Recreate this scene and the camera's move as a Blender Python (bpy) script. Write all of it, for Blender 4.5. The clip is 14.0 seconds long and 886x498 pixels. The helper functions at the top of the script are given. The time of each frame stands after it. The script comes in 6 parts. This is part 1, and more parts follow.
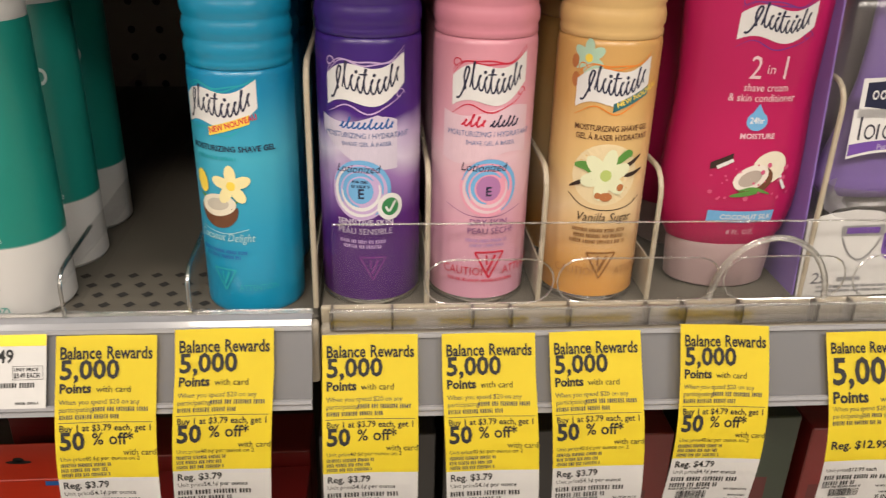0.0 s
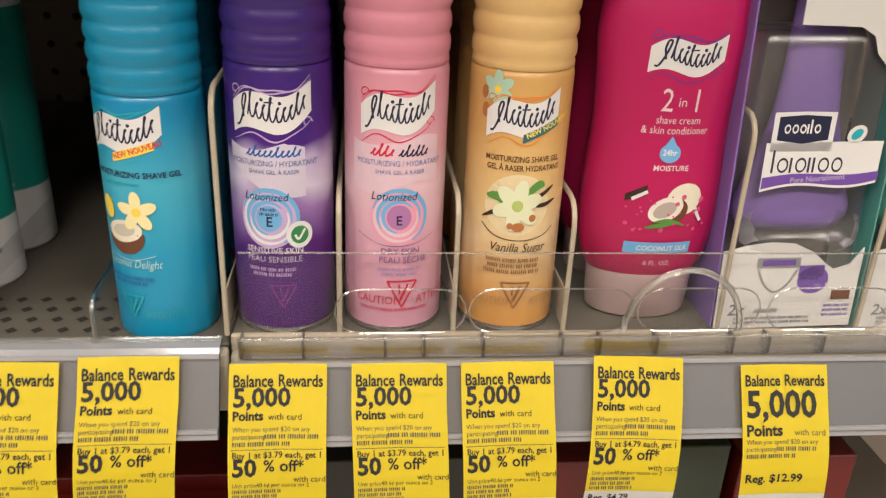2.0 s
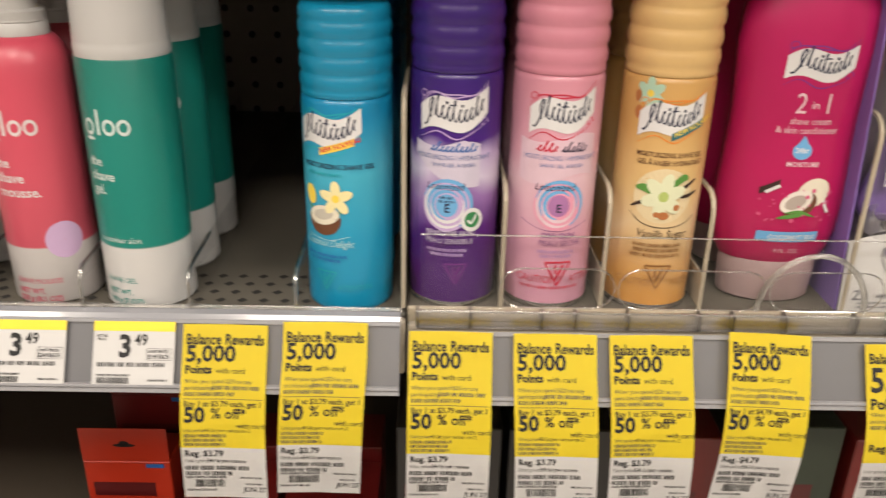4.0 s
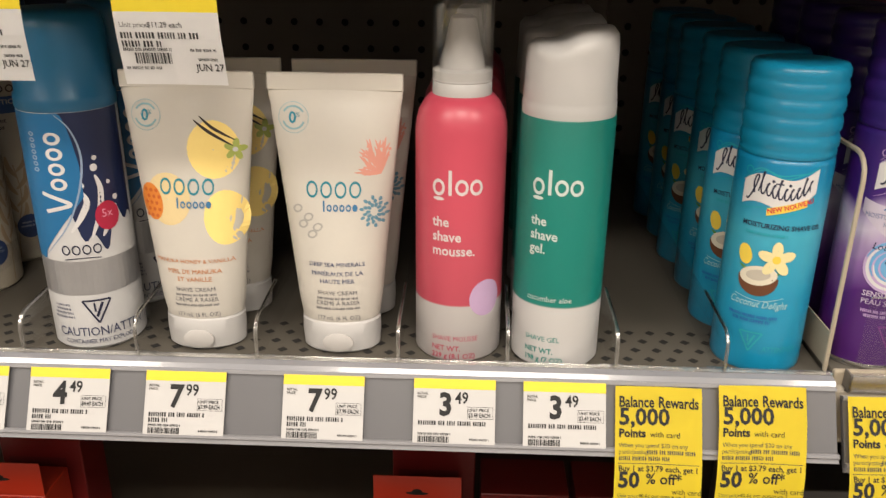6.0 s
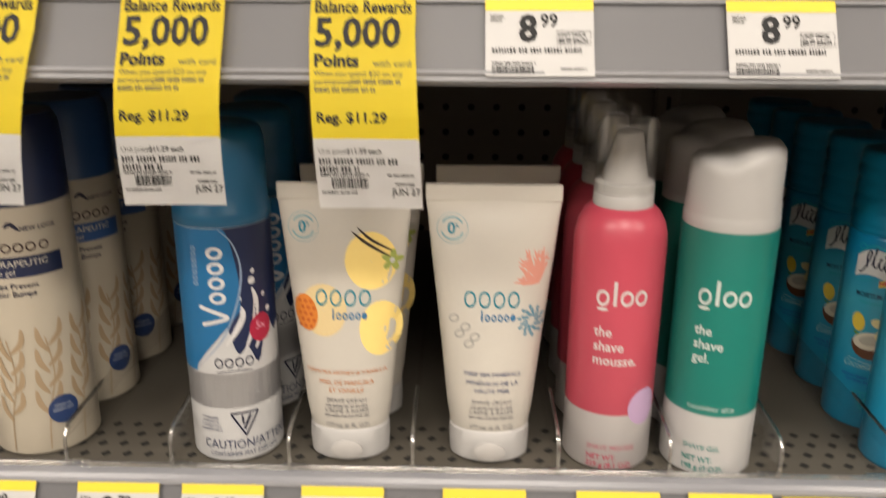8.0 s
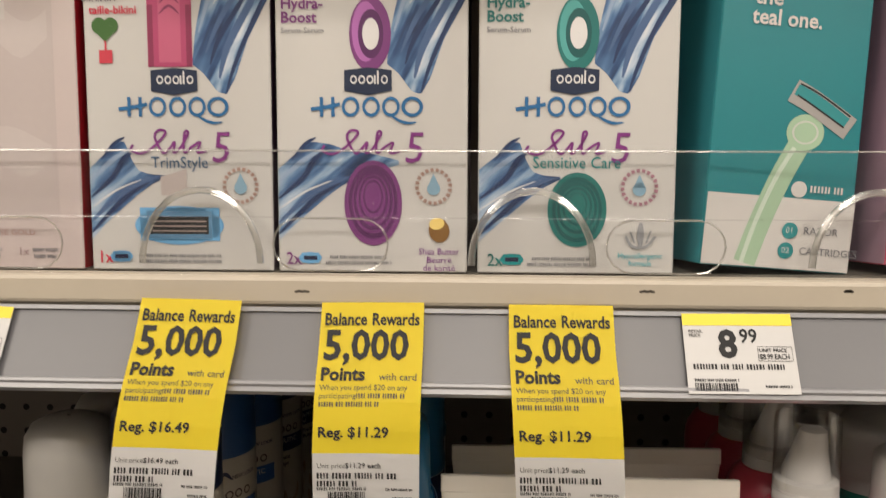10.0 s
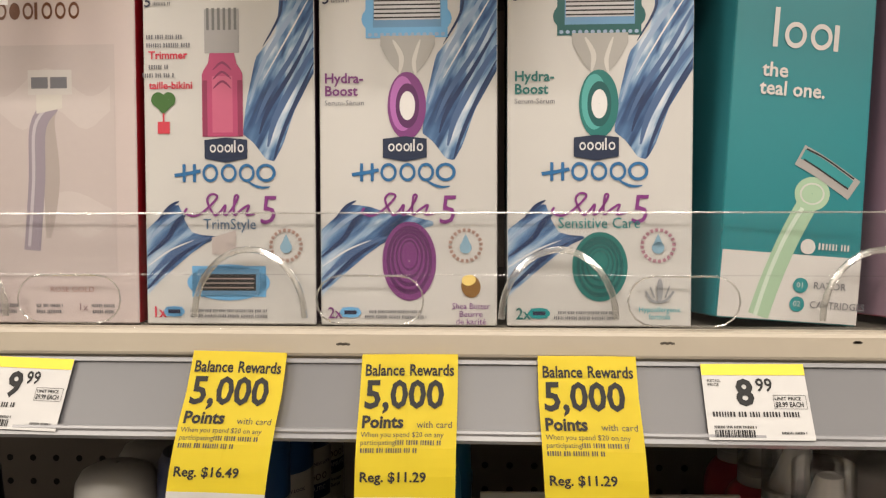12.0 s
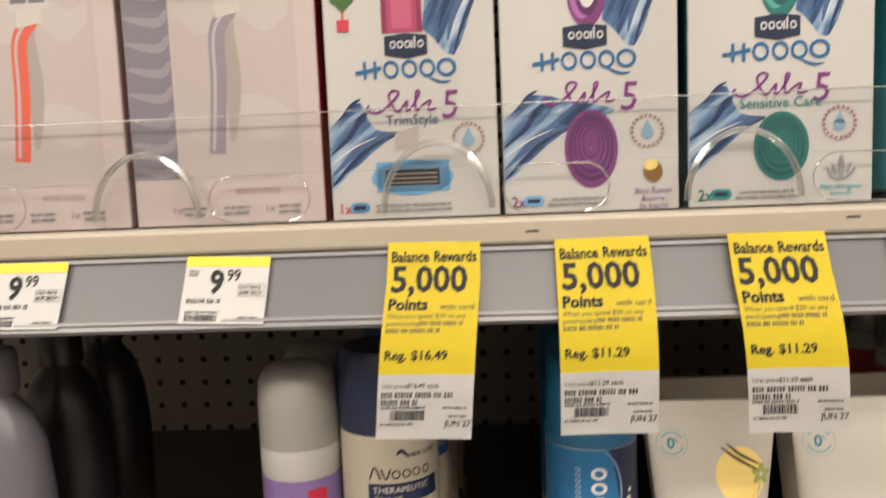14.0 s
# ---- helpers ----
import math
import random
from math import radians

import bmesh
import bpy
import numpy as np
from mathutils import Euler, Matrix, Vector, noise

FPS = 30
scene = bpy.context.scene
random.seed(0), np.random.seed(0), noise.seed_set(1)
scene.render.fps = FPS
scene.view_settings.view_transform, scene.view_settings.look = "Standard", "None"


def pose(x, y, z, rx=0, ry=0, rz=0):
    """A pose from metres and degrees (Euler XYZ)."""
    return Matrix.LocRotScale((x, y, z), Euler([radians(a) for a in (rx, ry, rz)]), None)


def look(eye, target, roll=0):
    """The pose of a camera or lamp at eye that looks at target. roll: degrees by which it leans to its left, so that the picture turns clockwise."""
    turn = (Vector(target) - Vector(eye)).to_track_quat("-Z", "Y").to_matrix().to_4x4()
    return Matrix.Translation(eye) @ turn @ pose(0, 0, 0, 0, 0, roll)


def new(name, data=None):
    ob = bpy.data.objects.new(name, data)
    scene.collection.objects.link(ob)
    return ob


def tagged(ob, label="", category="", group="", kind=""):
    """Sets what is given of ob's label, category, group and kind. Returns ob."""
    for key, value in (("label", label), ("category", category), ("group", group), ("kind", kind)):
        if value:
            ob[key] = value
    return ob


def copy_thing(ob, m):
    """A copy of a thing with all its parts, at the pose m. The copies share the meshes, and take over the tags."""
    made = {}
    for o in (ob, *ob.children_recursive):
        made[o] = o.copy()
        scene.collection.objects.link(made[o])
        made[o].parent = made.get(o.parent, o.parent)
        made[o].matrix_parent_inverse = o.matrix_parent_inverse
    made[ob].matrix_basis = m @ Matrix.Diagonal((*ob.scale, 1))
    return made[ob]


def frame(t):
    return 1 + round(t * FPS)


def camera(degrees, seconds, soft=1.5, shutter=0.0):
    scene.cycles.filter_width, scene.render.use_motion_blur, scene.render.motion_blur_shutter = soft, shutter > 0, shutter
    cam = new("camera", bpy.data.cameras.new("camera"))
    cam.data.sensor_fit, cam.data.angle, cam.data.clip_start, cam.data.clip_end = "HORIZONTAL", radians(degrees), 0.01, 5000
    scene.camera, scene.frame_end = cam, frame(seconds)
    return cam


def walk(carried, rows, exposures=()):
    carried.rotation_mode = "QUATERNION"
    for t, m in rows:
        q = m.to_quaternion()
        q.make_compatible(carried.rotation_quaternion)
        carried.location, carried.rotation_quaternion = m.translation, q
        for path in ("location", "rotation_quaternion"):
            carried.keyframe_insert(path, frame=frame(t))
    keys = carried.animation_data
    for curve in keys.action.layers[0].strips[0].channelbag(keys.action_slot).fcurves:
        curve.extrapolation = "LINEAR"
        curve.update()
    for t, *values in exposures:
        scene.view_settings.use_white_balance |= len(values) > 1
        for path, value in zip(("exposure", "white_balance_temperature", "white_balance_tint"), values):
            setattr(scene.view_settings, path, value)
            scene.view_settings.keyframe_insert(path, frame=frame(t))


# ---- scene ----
cam = camera(56.5, 14.0, 1.25, 0.5)
METRES, EYE, TILT, LEAN, TURN = 0.74, 1.40, -25.0, -1.4, -4.5
ROWS = [
    (0.0, 0.0, 0.0, 0.0, 0.0, 0.0, -0.0),
    (0.5, -0.0232, 0.0002, 0.0032, 0.02, -0.11, 0.12),
    (1.0, -0.033, 0.0058, 0.0077, -0.22, 0.31, 0.61),
    (1.5, -0.0049, 0.016, 0.0208, -1.53, 1.09, 0.74),
    (2.0, 0.0468, 0.0038, 0.0111, -0.98, 0.84, -0.65),
    (4.5, -0.0766, -0.0826, -0.012, 5.76, 2.08, -1.37),
    (5.0, -0.1761, -0.0763, -0.0035, 7.36, 2.36, -1.46),
    (5.5, -0.2591, -0.0784, 0.0025, 6.98, 2.43, -1.38),
    (6.0, -0.2907, -0.0888, 0.0053, 6.55, 3.24, -2.12),
    (6.5, -0.317, -0.0895, 0.011, 6.28, 4.06, -2.66),
    (7.0, -0.3513, -0.0988, 0.0137, 6.38, 4.6, -2.92),
    (7.5, -0.3753, -0.091, 0.013, 6.17, 4.31, -2.25),
    (8.0, -0.4111, -0.1025, 0.0427, 5.77, 6.83, -1.5),
    (8.5, -0.445, -0.1103, 0.0582, 6.13, 10.29, -1.72),
    (9.0, -0.4772, -0.1024, 0.1021, 6.41, 13.95, -2.02),
    (11.5, -0.5223, -0.1575, 0.1084, 7.9, 22.27, -1.73),
    (12.0, -0.5217, -0.1616, 0.1062, 7.83, 22.63, -2.01),
    (12.5, -0.5133, -0.1699, 0.1044, 8.95, 22.55, -2.82),
    (13.0, -0.504, -0.1754, 0.0947, 10.72, 21.36, -3.07),
    (13.5, -0.5751, -0.1611, 0.0869, 9.96, 21.01, -1.3),
    (14.0, -0.6347, -0.1788, 0.0681, 9.19, 18.45, -0.12),
]
walk(cam, [(t, pose(0, 0, EYE, TILT, LEAN, TURN) @ pose(METRES * x, METRES * y, METRES * z, 90 + pitch, roll, yaw)) for t, x, y, z, yaw, pitch, roll in ROWS], [(0.0, 0.03), (2.0, 0.02), (5.0, 0.06), (7.5, 0.04), (8.3, -0.16), (9.0, -0.28), (11.5, -0.10), (12.5, -0.08), (14.0, -0.04)])

# ---- world and light ----
world = bpy.data.worlds.new("store")
scene.world = world
world.use_nodes = True
world.node_tree.nodes["Background"].inputs[0].default_value = (1.0, 0.93, 0.84, 1)
world.node_tree.nodes["Background"].inputs[1].default_value = 0.04


CEILING = 3.4


def ceiling_lamp(x, y, watts, sx, sy):
    data = bpy.data.lights.new("fluorescent", "AREA")
    data.shape, data.size, data.size_y, data.energy = "RECTANGLE", sx, sy, watts
    data.color = (1.0, 0.90, 0.79)
    ob = new("fluorescent_lamp", data)
    ob.matrix_world = look((x, y, CEILING - 0.02), (x, y, 0))
    return ob


for lamp_x in (-2.2, -0.2, 1.8):
    ceiling_lamp(lamp_x, -0.42, 22, 1.2, 0.35)
    # Unseen second row, added as frontal fill for the tags and upright faces.
    ceiling_lamp(lamp_x, -1.95, 72, 1.2, 0.6)


# ---- materials ----
def material(name, color, rough=0.5, metal=0.0, vary=0.08, grain=300.0, bump=0.02, clear=0.0, coat=0.0):
    """A surface with blotches and fine grain."""
    color = tuple(c * (1.0 if "paper" in name or "yellow" in name else 0.76) for c in color)
    m = bpy.data.materials.new(name)
    m.use_nodes = True
    t = m.node_tree
    b = t.nodes["Principled BSDF"]
    b.inputs["Roughness"].default_value = rough
    b.inputs["Metallic"].default_value = metal
    b.inputs["Coat Weight"].default_value = coat
    if clear:
        b.inputs["Transmission Weight"].default_value = clear
        b.inputs["IOR"].default_value = 1.3
    co = t.nodes.new("ShaderNodeTexCoord")
    big, fine = t.nodes.new("ShaderNodeTexNoise"), t.nodes.new("ShaderNodeTexNoise")
    big.inputs["Scale"].default_value, fine.inputs["Scale"].default_value = grain / 12, grain
    big.inputs["Detail"].default_value = fine.inputs["Detail"].default_value = 3
    mix = t.nodes.new("ShaderNodeMix")
    mix.data_type = "RGBA"
    mix.inputs["A"].default_value = (*[c * (1 - vary) for c in color], 1)
    mix.inputs["B"].default_value = (*[min(1, c * (1 + vary)) for c in color], 1)
    add = t.nodes.new("ShaderNodeMath")
    add.operation = "MULTIPLY_ADD"
    add.inputs[1].default_value, add.inputs[2].default_value = 0.4, 0.0
    for n in (big, fine):
        t.links.new(co.outputs["Object"], n.inputs["Vector"])
    t.links.new(fine.outputs["Fac"], add.inputs[0])
    half = t.nodes.new("ShaderNodeMath")
    half.operation = "MULTIPLY_ADD"
    half.inputs[1].default_value = 0.7
    t.links.new(big.outputs["Fac"], half.inputs[0])
    t.links.new(add.outputs[0], half.inputs[2])
    t.links.new(half.outputs[0], mix.inputs["Factor"])
    t.links.new(mix.outputs["Result"], b.inputs["Base Color"])
    if bump:
        bm_node = t.nodes.new("ShaderNodeBump")
        bm_node.inputs["Strength"].default_value, bm_node.inputs["Distance"].default_value = bump, 0.001
        t.links.new(fine.outputs["Fac"], bm_node.inputs["Height"])
        t.links.new(bm_node.outputs["Normal"], b.inputs["Normal"])
    return m


def printed(name, stops, rough=0.35, swirl=0.0, scale=40.0, metal=0.0):
    """A printed sleeve whose ink changes with height above the thing's base: stops of (z, colour)."""
    m = material(name, stops[0][1], rough, metal, 0.05, 400, 0.01)
    t = m.node_tree
    b = t.nodes["Principled BSDF"]
    co = next(n for n in t.nodes if n.bl_idname == "ShaderNodeTexCoord")
    sep, ramp = t.nodes.new("ShaderNodeSeparateXYZ"), t.nodes.new("ShaderNodeValToRGB")
    z0, z1 = stops[0][0], stops[-1][0]
    fit_z = t.nodes.new("ShaderNodeMapRange")
    fit_z.inputs["From Min"].default_value, fit_z.inputs["From Max"].default_value = z0, z1
    t.links.new(co.outputs["Object"], sep.inputs[0])
    wave, amount = t.nodes.new("ShaderNodeTexNoise"), t.nodes.new("ShaderNodeMath")
    wave.inputs["Scale"].default_value, wave.inputs["Detail"].default_value = scale, 1.0
    t.links.new(co.outputs["Object"], wave.inputs["Vector"])
    amount.operation = "MULTIPLY_ADD"
    amount.inputs[1].default_value = swirl
    t.links.new(wave.outputs["Fac"], amount.inputs[0])
    t.links.new(sep.outputs["Z"], amount.inputs[2])
    t.links.new(amount.outputs[0], fit_z.inputs["Value"])
    t.links.new(fit_z.outputs[0], ramp.inputs[0])
    el = ramp.color_ramp.elements
    while len(el) < len(stops):
        el.new(0.5)
    for e, (z, c) in zip(el, stops):
        e.position, e.color = (z - z0) / (z1 - z0), (*[0.76 * q for q in c], 1)
    t.links.new(ramp.outputs[0], b.inputs["Base Color"])
    return m


def clear_plastic(name, tint=(1, 1, 1), rough=0.03, gloss=0.12, grazing=1.0):
    """Thin clear plastic: see-through with a sheen that grows at grazing angles."""
    m = bpy.data.materials.new(name)
    m.use_nodes = True
    t = m.node_tree
    out = t.nodes["Material Output"]
    t.nodes.remove(t.nodes["Principled BSDF"])
    see, shine, mix = (t.nodes.new("ShaderNodeBsdf" + k) if k != "Mix" else t.nodes.new("ShaderNodeMixShader") for k in ("Transparent", "Glossy", "Mix"))
    see.inputs[0].default_value = (*tint, 1)
    shine.inputs["Roughness"].default_value = rough
    shine.inputs[0].default_value = (1, 1, 1, 1)
    fr, ma = t.nodes.new("ShaderNodeFresnel"), t.nodes.new("ShaderNodeMath")
    fr.inputs[0].default_value = 1.45
    ma.operation = "MULTIPLY_ADD"
    ma.inputs[1].default_value, ma.inputs[2].default_value = grazing, gloss - 0.04 * grazing
    ma.use_clamp = True
    t.links.new(fr.outputs[0], ma.inputs[0])
    t.links.new(ma.outputs[0], mix.inputs[0])
    t.links.new(see.outputs[0], mix.inputs[1])
    t.links.new(shine.outputs[0], mix.inputs[2])
    t.links.new(mix.outputs[0], out.inputs[0])
    return m


BLACK = material("black_ink", (0.012, 0.012, 0.013), 0.75, bump=0)
GREYINK = material("grey_ink", (0.075, 0.072, 0.065), 0.6, bump=0)
YELLOW = material("yellow_tag_paper", (0.80, 0.65, 0.030), 0.6, vary=0.04, grain=200)
# Label band yellow is lowered too, for the dimmer light on the labels.
YELLOWBAND = material("yellow_band_ink", (0.64, 0.51, 0.02), 0.5, vary=0.03, bump=0)
PAPER = material("white_label_paper", (0.72, 0.71, 0.70), 0.55, vary=0.03, grain=200)
# White paper like the tags', darkened: the labels' dimmer light put into colour.
DIMMED_LABEL = material("dimmed_label_paper", (0.44, 0.435, 0.43), 0.5, vary=0.03, grain=200)
RAIL = material("grey_price_rail", (0.135, 0.135, 0.145), 0.38, vary=0.05, grain=60)
RAILEDGE = material("pale_rail_lip", (0.27, 0.27, 0.285), 0.3, vary=0.05, grain=80)
BEIGE = material("beige_shelf_enamel", (0.50, 0.445, 0.36), 0.42, vary=0.06, grain=120, bump=0.05)
# Beige enamel of the decks, darkened: shade inside the shelves put into colour.
SHADED_DECK = material("shaded_beige_enamel", (0.10, 0.088, 0.07), 0.65, vary=0.12, grain=90, bump=0.05)
PEG = material("pegboard_brown_grey", (0.215, 0.18, 0.15), 0.6, vary=0.1, grain=60, bump=0.05)
# Holes and slots are flat black faces: the shade inside is their colour.
HOLE = material("hole_shade", (0.012, 0.011, 0.01), 0.9, bump=0)
CREAM = material("cream_tray_plastic", (0.46, 0.40, 0.30), 0.45, vary=0.05)
WHITE = material("white_plastic", (0.68, 0.67, 0.655), 0.35, vary=0.03)
STRIP = clear_plastic("frosted_label_strip", (0.90, 0.90, 0.91), 0.25, 0.16)
CLEAR = clear_plastic("clear_acrylic", (0.96, 0.96, 0.96), 0.08, 0.018, 0.25)
BLADE = clear_plastic("clear_divider", (0.93, 0.93, 0.93), 0.15, 0.03, 0.12)
EDGE = clear_plastic("acrylic_edge", (0.88, 0.88, 0.86), 0.16, 0.30)
CHROME = material("can_rim_steel", (0.65, 0.65, 0.66), 0.22, 1.0, 0.05)


# ---- building helpers ----
def part(name, bm, mats, parent, label=""):
    me = bpy.data.meshes.new(name)
    bmesh.ops.recalc_face_normals(bm, faces=bm.faces)
    bm.to_mesh(me)
    bm.free()
    for m in (mats if isinstance(mats, (list, tuple)) else [mats]):
        me.materials.append(m)
    ob = new(name, me)
    ob.parent = parent
    if label:
        ob["label"] = label
    return ob


def smooth(ob, limit=40):
    ob.data.polygons.foreach_set("use_smooth", [True] * len(ob.data.polygons))
    ob.data.set_sharp_from_angle(angle=radians(limit))
    return ob


def thing(name, m, label, category, group=""):
    ob = new(name)
    ob.matrix_world = m
    ob.empty_display_size = 0.01
    return tagged(ob, label, category, group)


def block(x0, x1, y0, y1, z0, z1, bevel=0.0, seg=2, bm=None):
    b = bmesh.new()
    bmesh.ops.create_cube(b, size=1)
    for v in b.verts:
        v.co = ((x0, x1)[v.co.x > 0], (y0, y1)[v.co.y > 0], (z0, z1)[v.co.z > 0])
    if bevel:
        bmesh.ops.bevel(b, geom=b.edges[:], offset=bevel, segments=seg, affect="EDGES", profile=0.5)
    if bm is None:
        return b
    me = bpy.data.meshes.new("tmp")
    b.to_mesh(me)
    bm.from_mesh(me)
    bpy.data.meshes.remove(me)
    b.free()
    return bm


def prism(x0, x1, outline):
    """A bar along x whose section is an outline of (y, z)."""
    bm = bmesh.new()
    ends = [[bm.verts.new((x, y, z)) for y, z in outline] for x in (x0, x1)]
    bm.faces.new(ends[0])
    bm.faces.new(ends[1][::-1])
    for i in range(len(outline)):
        bm.faces.new((ends[0][i - 1], ends[0][i], ends[1][i], ends[1][i - 1]))
    return bm


def lathe(profile, seg=48, sx=1.0, sy=1.0, closed=True):
    """Turns a profile of (radius, z) round z; sx, sy flatten it."""
    bm = bmesh.new()
    rings = []
    for r, z in profile:
        rings.append([bm.verts.new((r * sx * math.cos(2 * math.pi * i / seg), r * sy * math.sin(2 * math.pi * i / seg), z)) for i in range(seg)])
    for a, b in zip(rings, rings[1:]):
        for i in range(seg):
            bm.faces.new((a[i], a[(i + 1) % seg], b[(i + 1) % seg], b[i]))
    if closed:
        bm.faces.new(rings[0][::-1])
        bm.faces.new(rings[-1])
    return bm


def tube(points, r, seg=8, bm=None):
    """A round bar along points."""
    bm = bm or bmesh.new()
    pts = [Vector(p) for p in points]
    rings = []
    for i, p in enumerate(pts):
        d = (pts[min(i + 1, len(pts) - 1)] - pts[max(i - 1, 0)]).normalized()
        a = d.orthogonal().normalized() if i == 0 else (rings[-1][1] - d * rings[-1][1].dot(d)).normalized()
        b = d.cross(a)
        rings.append(([bm.verts.new(p + r * (a * math.cos(2 * math.pi * k / seg) + b * math.sin(2 * math.pi * k / seg))) for k in range(seg)], a))
    for (a, _), (b, _) in zip(rings, rings[1:]):
        for k in range(seg):
            bm.faces.new((a[k], a[(k + 1) % seg], b[(k + 1) % seg], b[k]))
    bm.faces.new(rings[0][0][::-1])
    bm.faces.new(rings[-1][0])
    return bm


# Prints: flat shapes in (u, v) laid on a surface by a map f(u, v, lift).
def on_round(r, ry=None):
    """Round a can of radius r: u is the arc from its front, v the height."""
    def f(u, v, lift=0.0):
        a = u / r
        return Vector(((r + lift) * math.sin(a), -((ry or r) + lift) * math.cos(a), v))
    return f


def on_flat(y=0.0):
    def f(u, v, lift=0.0):
        return Vector((u, y - lift, v))
    return f


LETTERS = {}


class Ink:
    """Collects printed shapes of one colour on one surface."""
    many = False

    def __init__(self, f, lift=0.0002, mm=False):
        self.f, self.lift, self.bm, self.step = f, lift, bmesh.new(), 0.003
        if mm:
            self.f, self.step = (lambda u, w, k: f(u / 1000, w / 1000, k)), 3.0

    def v(self, u, w):
        return self.bm.verts.new(self.f(u, w, self.lift))

    def disc(self, u, w, ru, rw=None, turn=0.0, seg=28, hole=0.0, arc=(0, 360)):
        rw = rw or ru
        c, s = math.cos(radians(turn)), math.sin(radians(turn))
        full = arc[1] - arc[0] >= 360
        n = seg if full else seg + 1
        def at(k, q):
            a = radians(arc[0] + (arc[1] - arc[0]) * k / seg)
            x, y = ru * q * math.cos(a), rw * q * math.sin(a)
            return self.v(u + c * x - s * y, w + s * x + c * y)
        rings = [[at(k, q) for k in range(n)] for q in ((hole, 1.0) if hole else (0.02, 0.35, 0.7, 1.0))]
        for a, b in zip(rings, rings[1:]):
            for k in range(seg):
                self.bm.faces.new((a[k], a[(k + 1) % n], b[(k + 1) % n], b[k]))
        return self

    def strip(self, us, low, high):
        """Between two height curves over the positions us."""
        a = [self.v(u, low(u)) for u in us]
        b = [self.v(u, high(u)) for u in us]
        for k in range(len(us) - 1):
            self.bm.faces.new((a[k], a[k + 1], b[k + 1], b[k]))
        return self

    def bar(self, u0, u1, w0, w1, slant=0.0):
        n = max(2, int((u1 - u0) / self.step) + 1)
        a = [self.v(u0 + (u1 - u0) * k / (n - 1), w0) for k in range(n)]
        b = [self.v(u0 + slant + (u1 - u0) * k / (n - 1), w1) for k in range(n)]
        for k in range(n - 1):
            self.bm.faces.new((a[k], a[k + 1], b[k + 1], b[k]))
        return self

    def stroke(self, pts, width, taper=False):
        """A brush line through (u, v) points, smoothed."""
        p = [Vector(q) for q in pts]
        fine = []
        for i in range(len(p) - 1):
            p0, p1, p2, p3 = p[max(i - 1, 0)], p[i], p[i + 1], p[min(i + 2, len(p) - 1)]
            for k in range(5):
                s = k / 5
                fine.append(0.5 * (2 * p1 + (p2 - p0) * s + (2 * p0 - 5 * p1 + 4 * p2 - p3) * s * s + (3 * p1 - p0 - 3 * p2 + p3) * s ** 3))
        fine.append(p[-1])
        last = None
        for i, q in enumerate(fine):
            d = (fine[min(i + 1, len(fine) - 1)] - fine[max(i - 1, 0)]).normalized()
            h = width / 2 * (math.sin(math.pi * (0.08 + 0.84 * i / (len(fine) - 1))) if taper else 1)
            nrm = Vector((-d.y, d.x)) * h
            pair = (self.v(*(q - nrm)), self.v(*(q + nrm)))
            if last:
                self.bm.faces.new((last[0], pair[0], pair[1], last[1]))
            last = pair
        return self

    def text(self, words, u, w, size, align="LEFT", bold=0.0, turn=0.0, shear=0.0, wide=1.0):
        """Letters of the built-in font; size is the height of a capital, u, w the base line's start."""
        self.many = True
        key = (words, align, bold, shear)
        if key not in LETTERS:
            data = bpy.data.curves.new("letters", "FONT")
            data.body, data.size, data.align_x, data.offset, data.shear, data.resolution_u = words, 1.0, align, bold, shear, 2
            ob = bpy.data.objects.new("letters", data)
            me = ob.to_mesh()
            LETTERS[key] = ([(q.co.x, q.co.y) for q in me.vertices], [tuple(p.vertices) for p in me.polygons])
            ob.to_mesh_clear()
            bpy.data.objects.remove(ob)
            bpy.data.curves.remove(data)
        points, faces = LETTERS[key]
        k, c, s = size / 0.69, math.cos(radians(turn)), math.sin(radians(turn))
        made = []
        for px, py in points:
            x, y = px * k * wide, py * k
            made.append(self.v(u + c * x - s * y, w + s * x + c * y))
        for p in faces:
            try:
                self.bm.faces.new([made[i] for i in p])
            except ValueError:
                pass
        return self

    def letters(self, u, w, length, height, seed=0):
        """Unreadable print: a line of small plain bars in groups."""
        rnd = random.Random(int(abs(u) * 7919 + abs(w) * 104729 * (1000 if self.step < 1 else 1)) + seed)
        x, left = u, rnd.randint(3, 8)
        while x < u + length - height * 0.3:
            e = height * rnd.choice((0.24, 0.30, 0.36))
            self.bar(x, x + e, w, w + height)
            x += e + height * 0.24
            left -= 1
            if left == 0:
                x, left = x + height * 0.40, rnd.randint(3, 8)
        return self

    def shapes(self, u, w, row, height, pen, wide=0.62, lean=0.0):
        """A brand's word as a row of plain shapes: o a ring, s a solid disc, i a bar, l a tall bar."""
        self.many = True
        x, h = u, height
        for c in row:
            e = h * wide
            if c == "o":
                self.disc(x + e / 2 + lean * h * 0.5, w + h / 2, e / 2, h / 2, hole=1 - 2 * pen / h)
            elif c == "s":
                self.disc(x + e / 2 + lean * h * 0.5, w + h / 2, e / 2, h / 2)
            else:
                t = h * (1.5 if c == "l" else 1.0)
                self.stroke([(x, w), (x + lean * t / 2, w + t / 2), (x + lean * t, w + t)], pen)
                e = pen
            x += e + h * 0.16
        return self

    def pen_line(self, u, w, length, height, width, loops=8, lean=0.3, rise=0.0):
        """A flowing looped pen line where a brand's script stands."""
        pts = []
        tall = {1: 1.9, loops // 2: 1.7, loops - 2: 1.6}
        for k in range(loops):
            h = height * tall.get(k, 1.0)
            x0 = length * k / loops
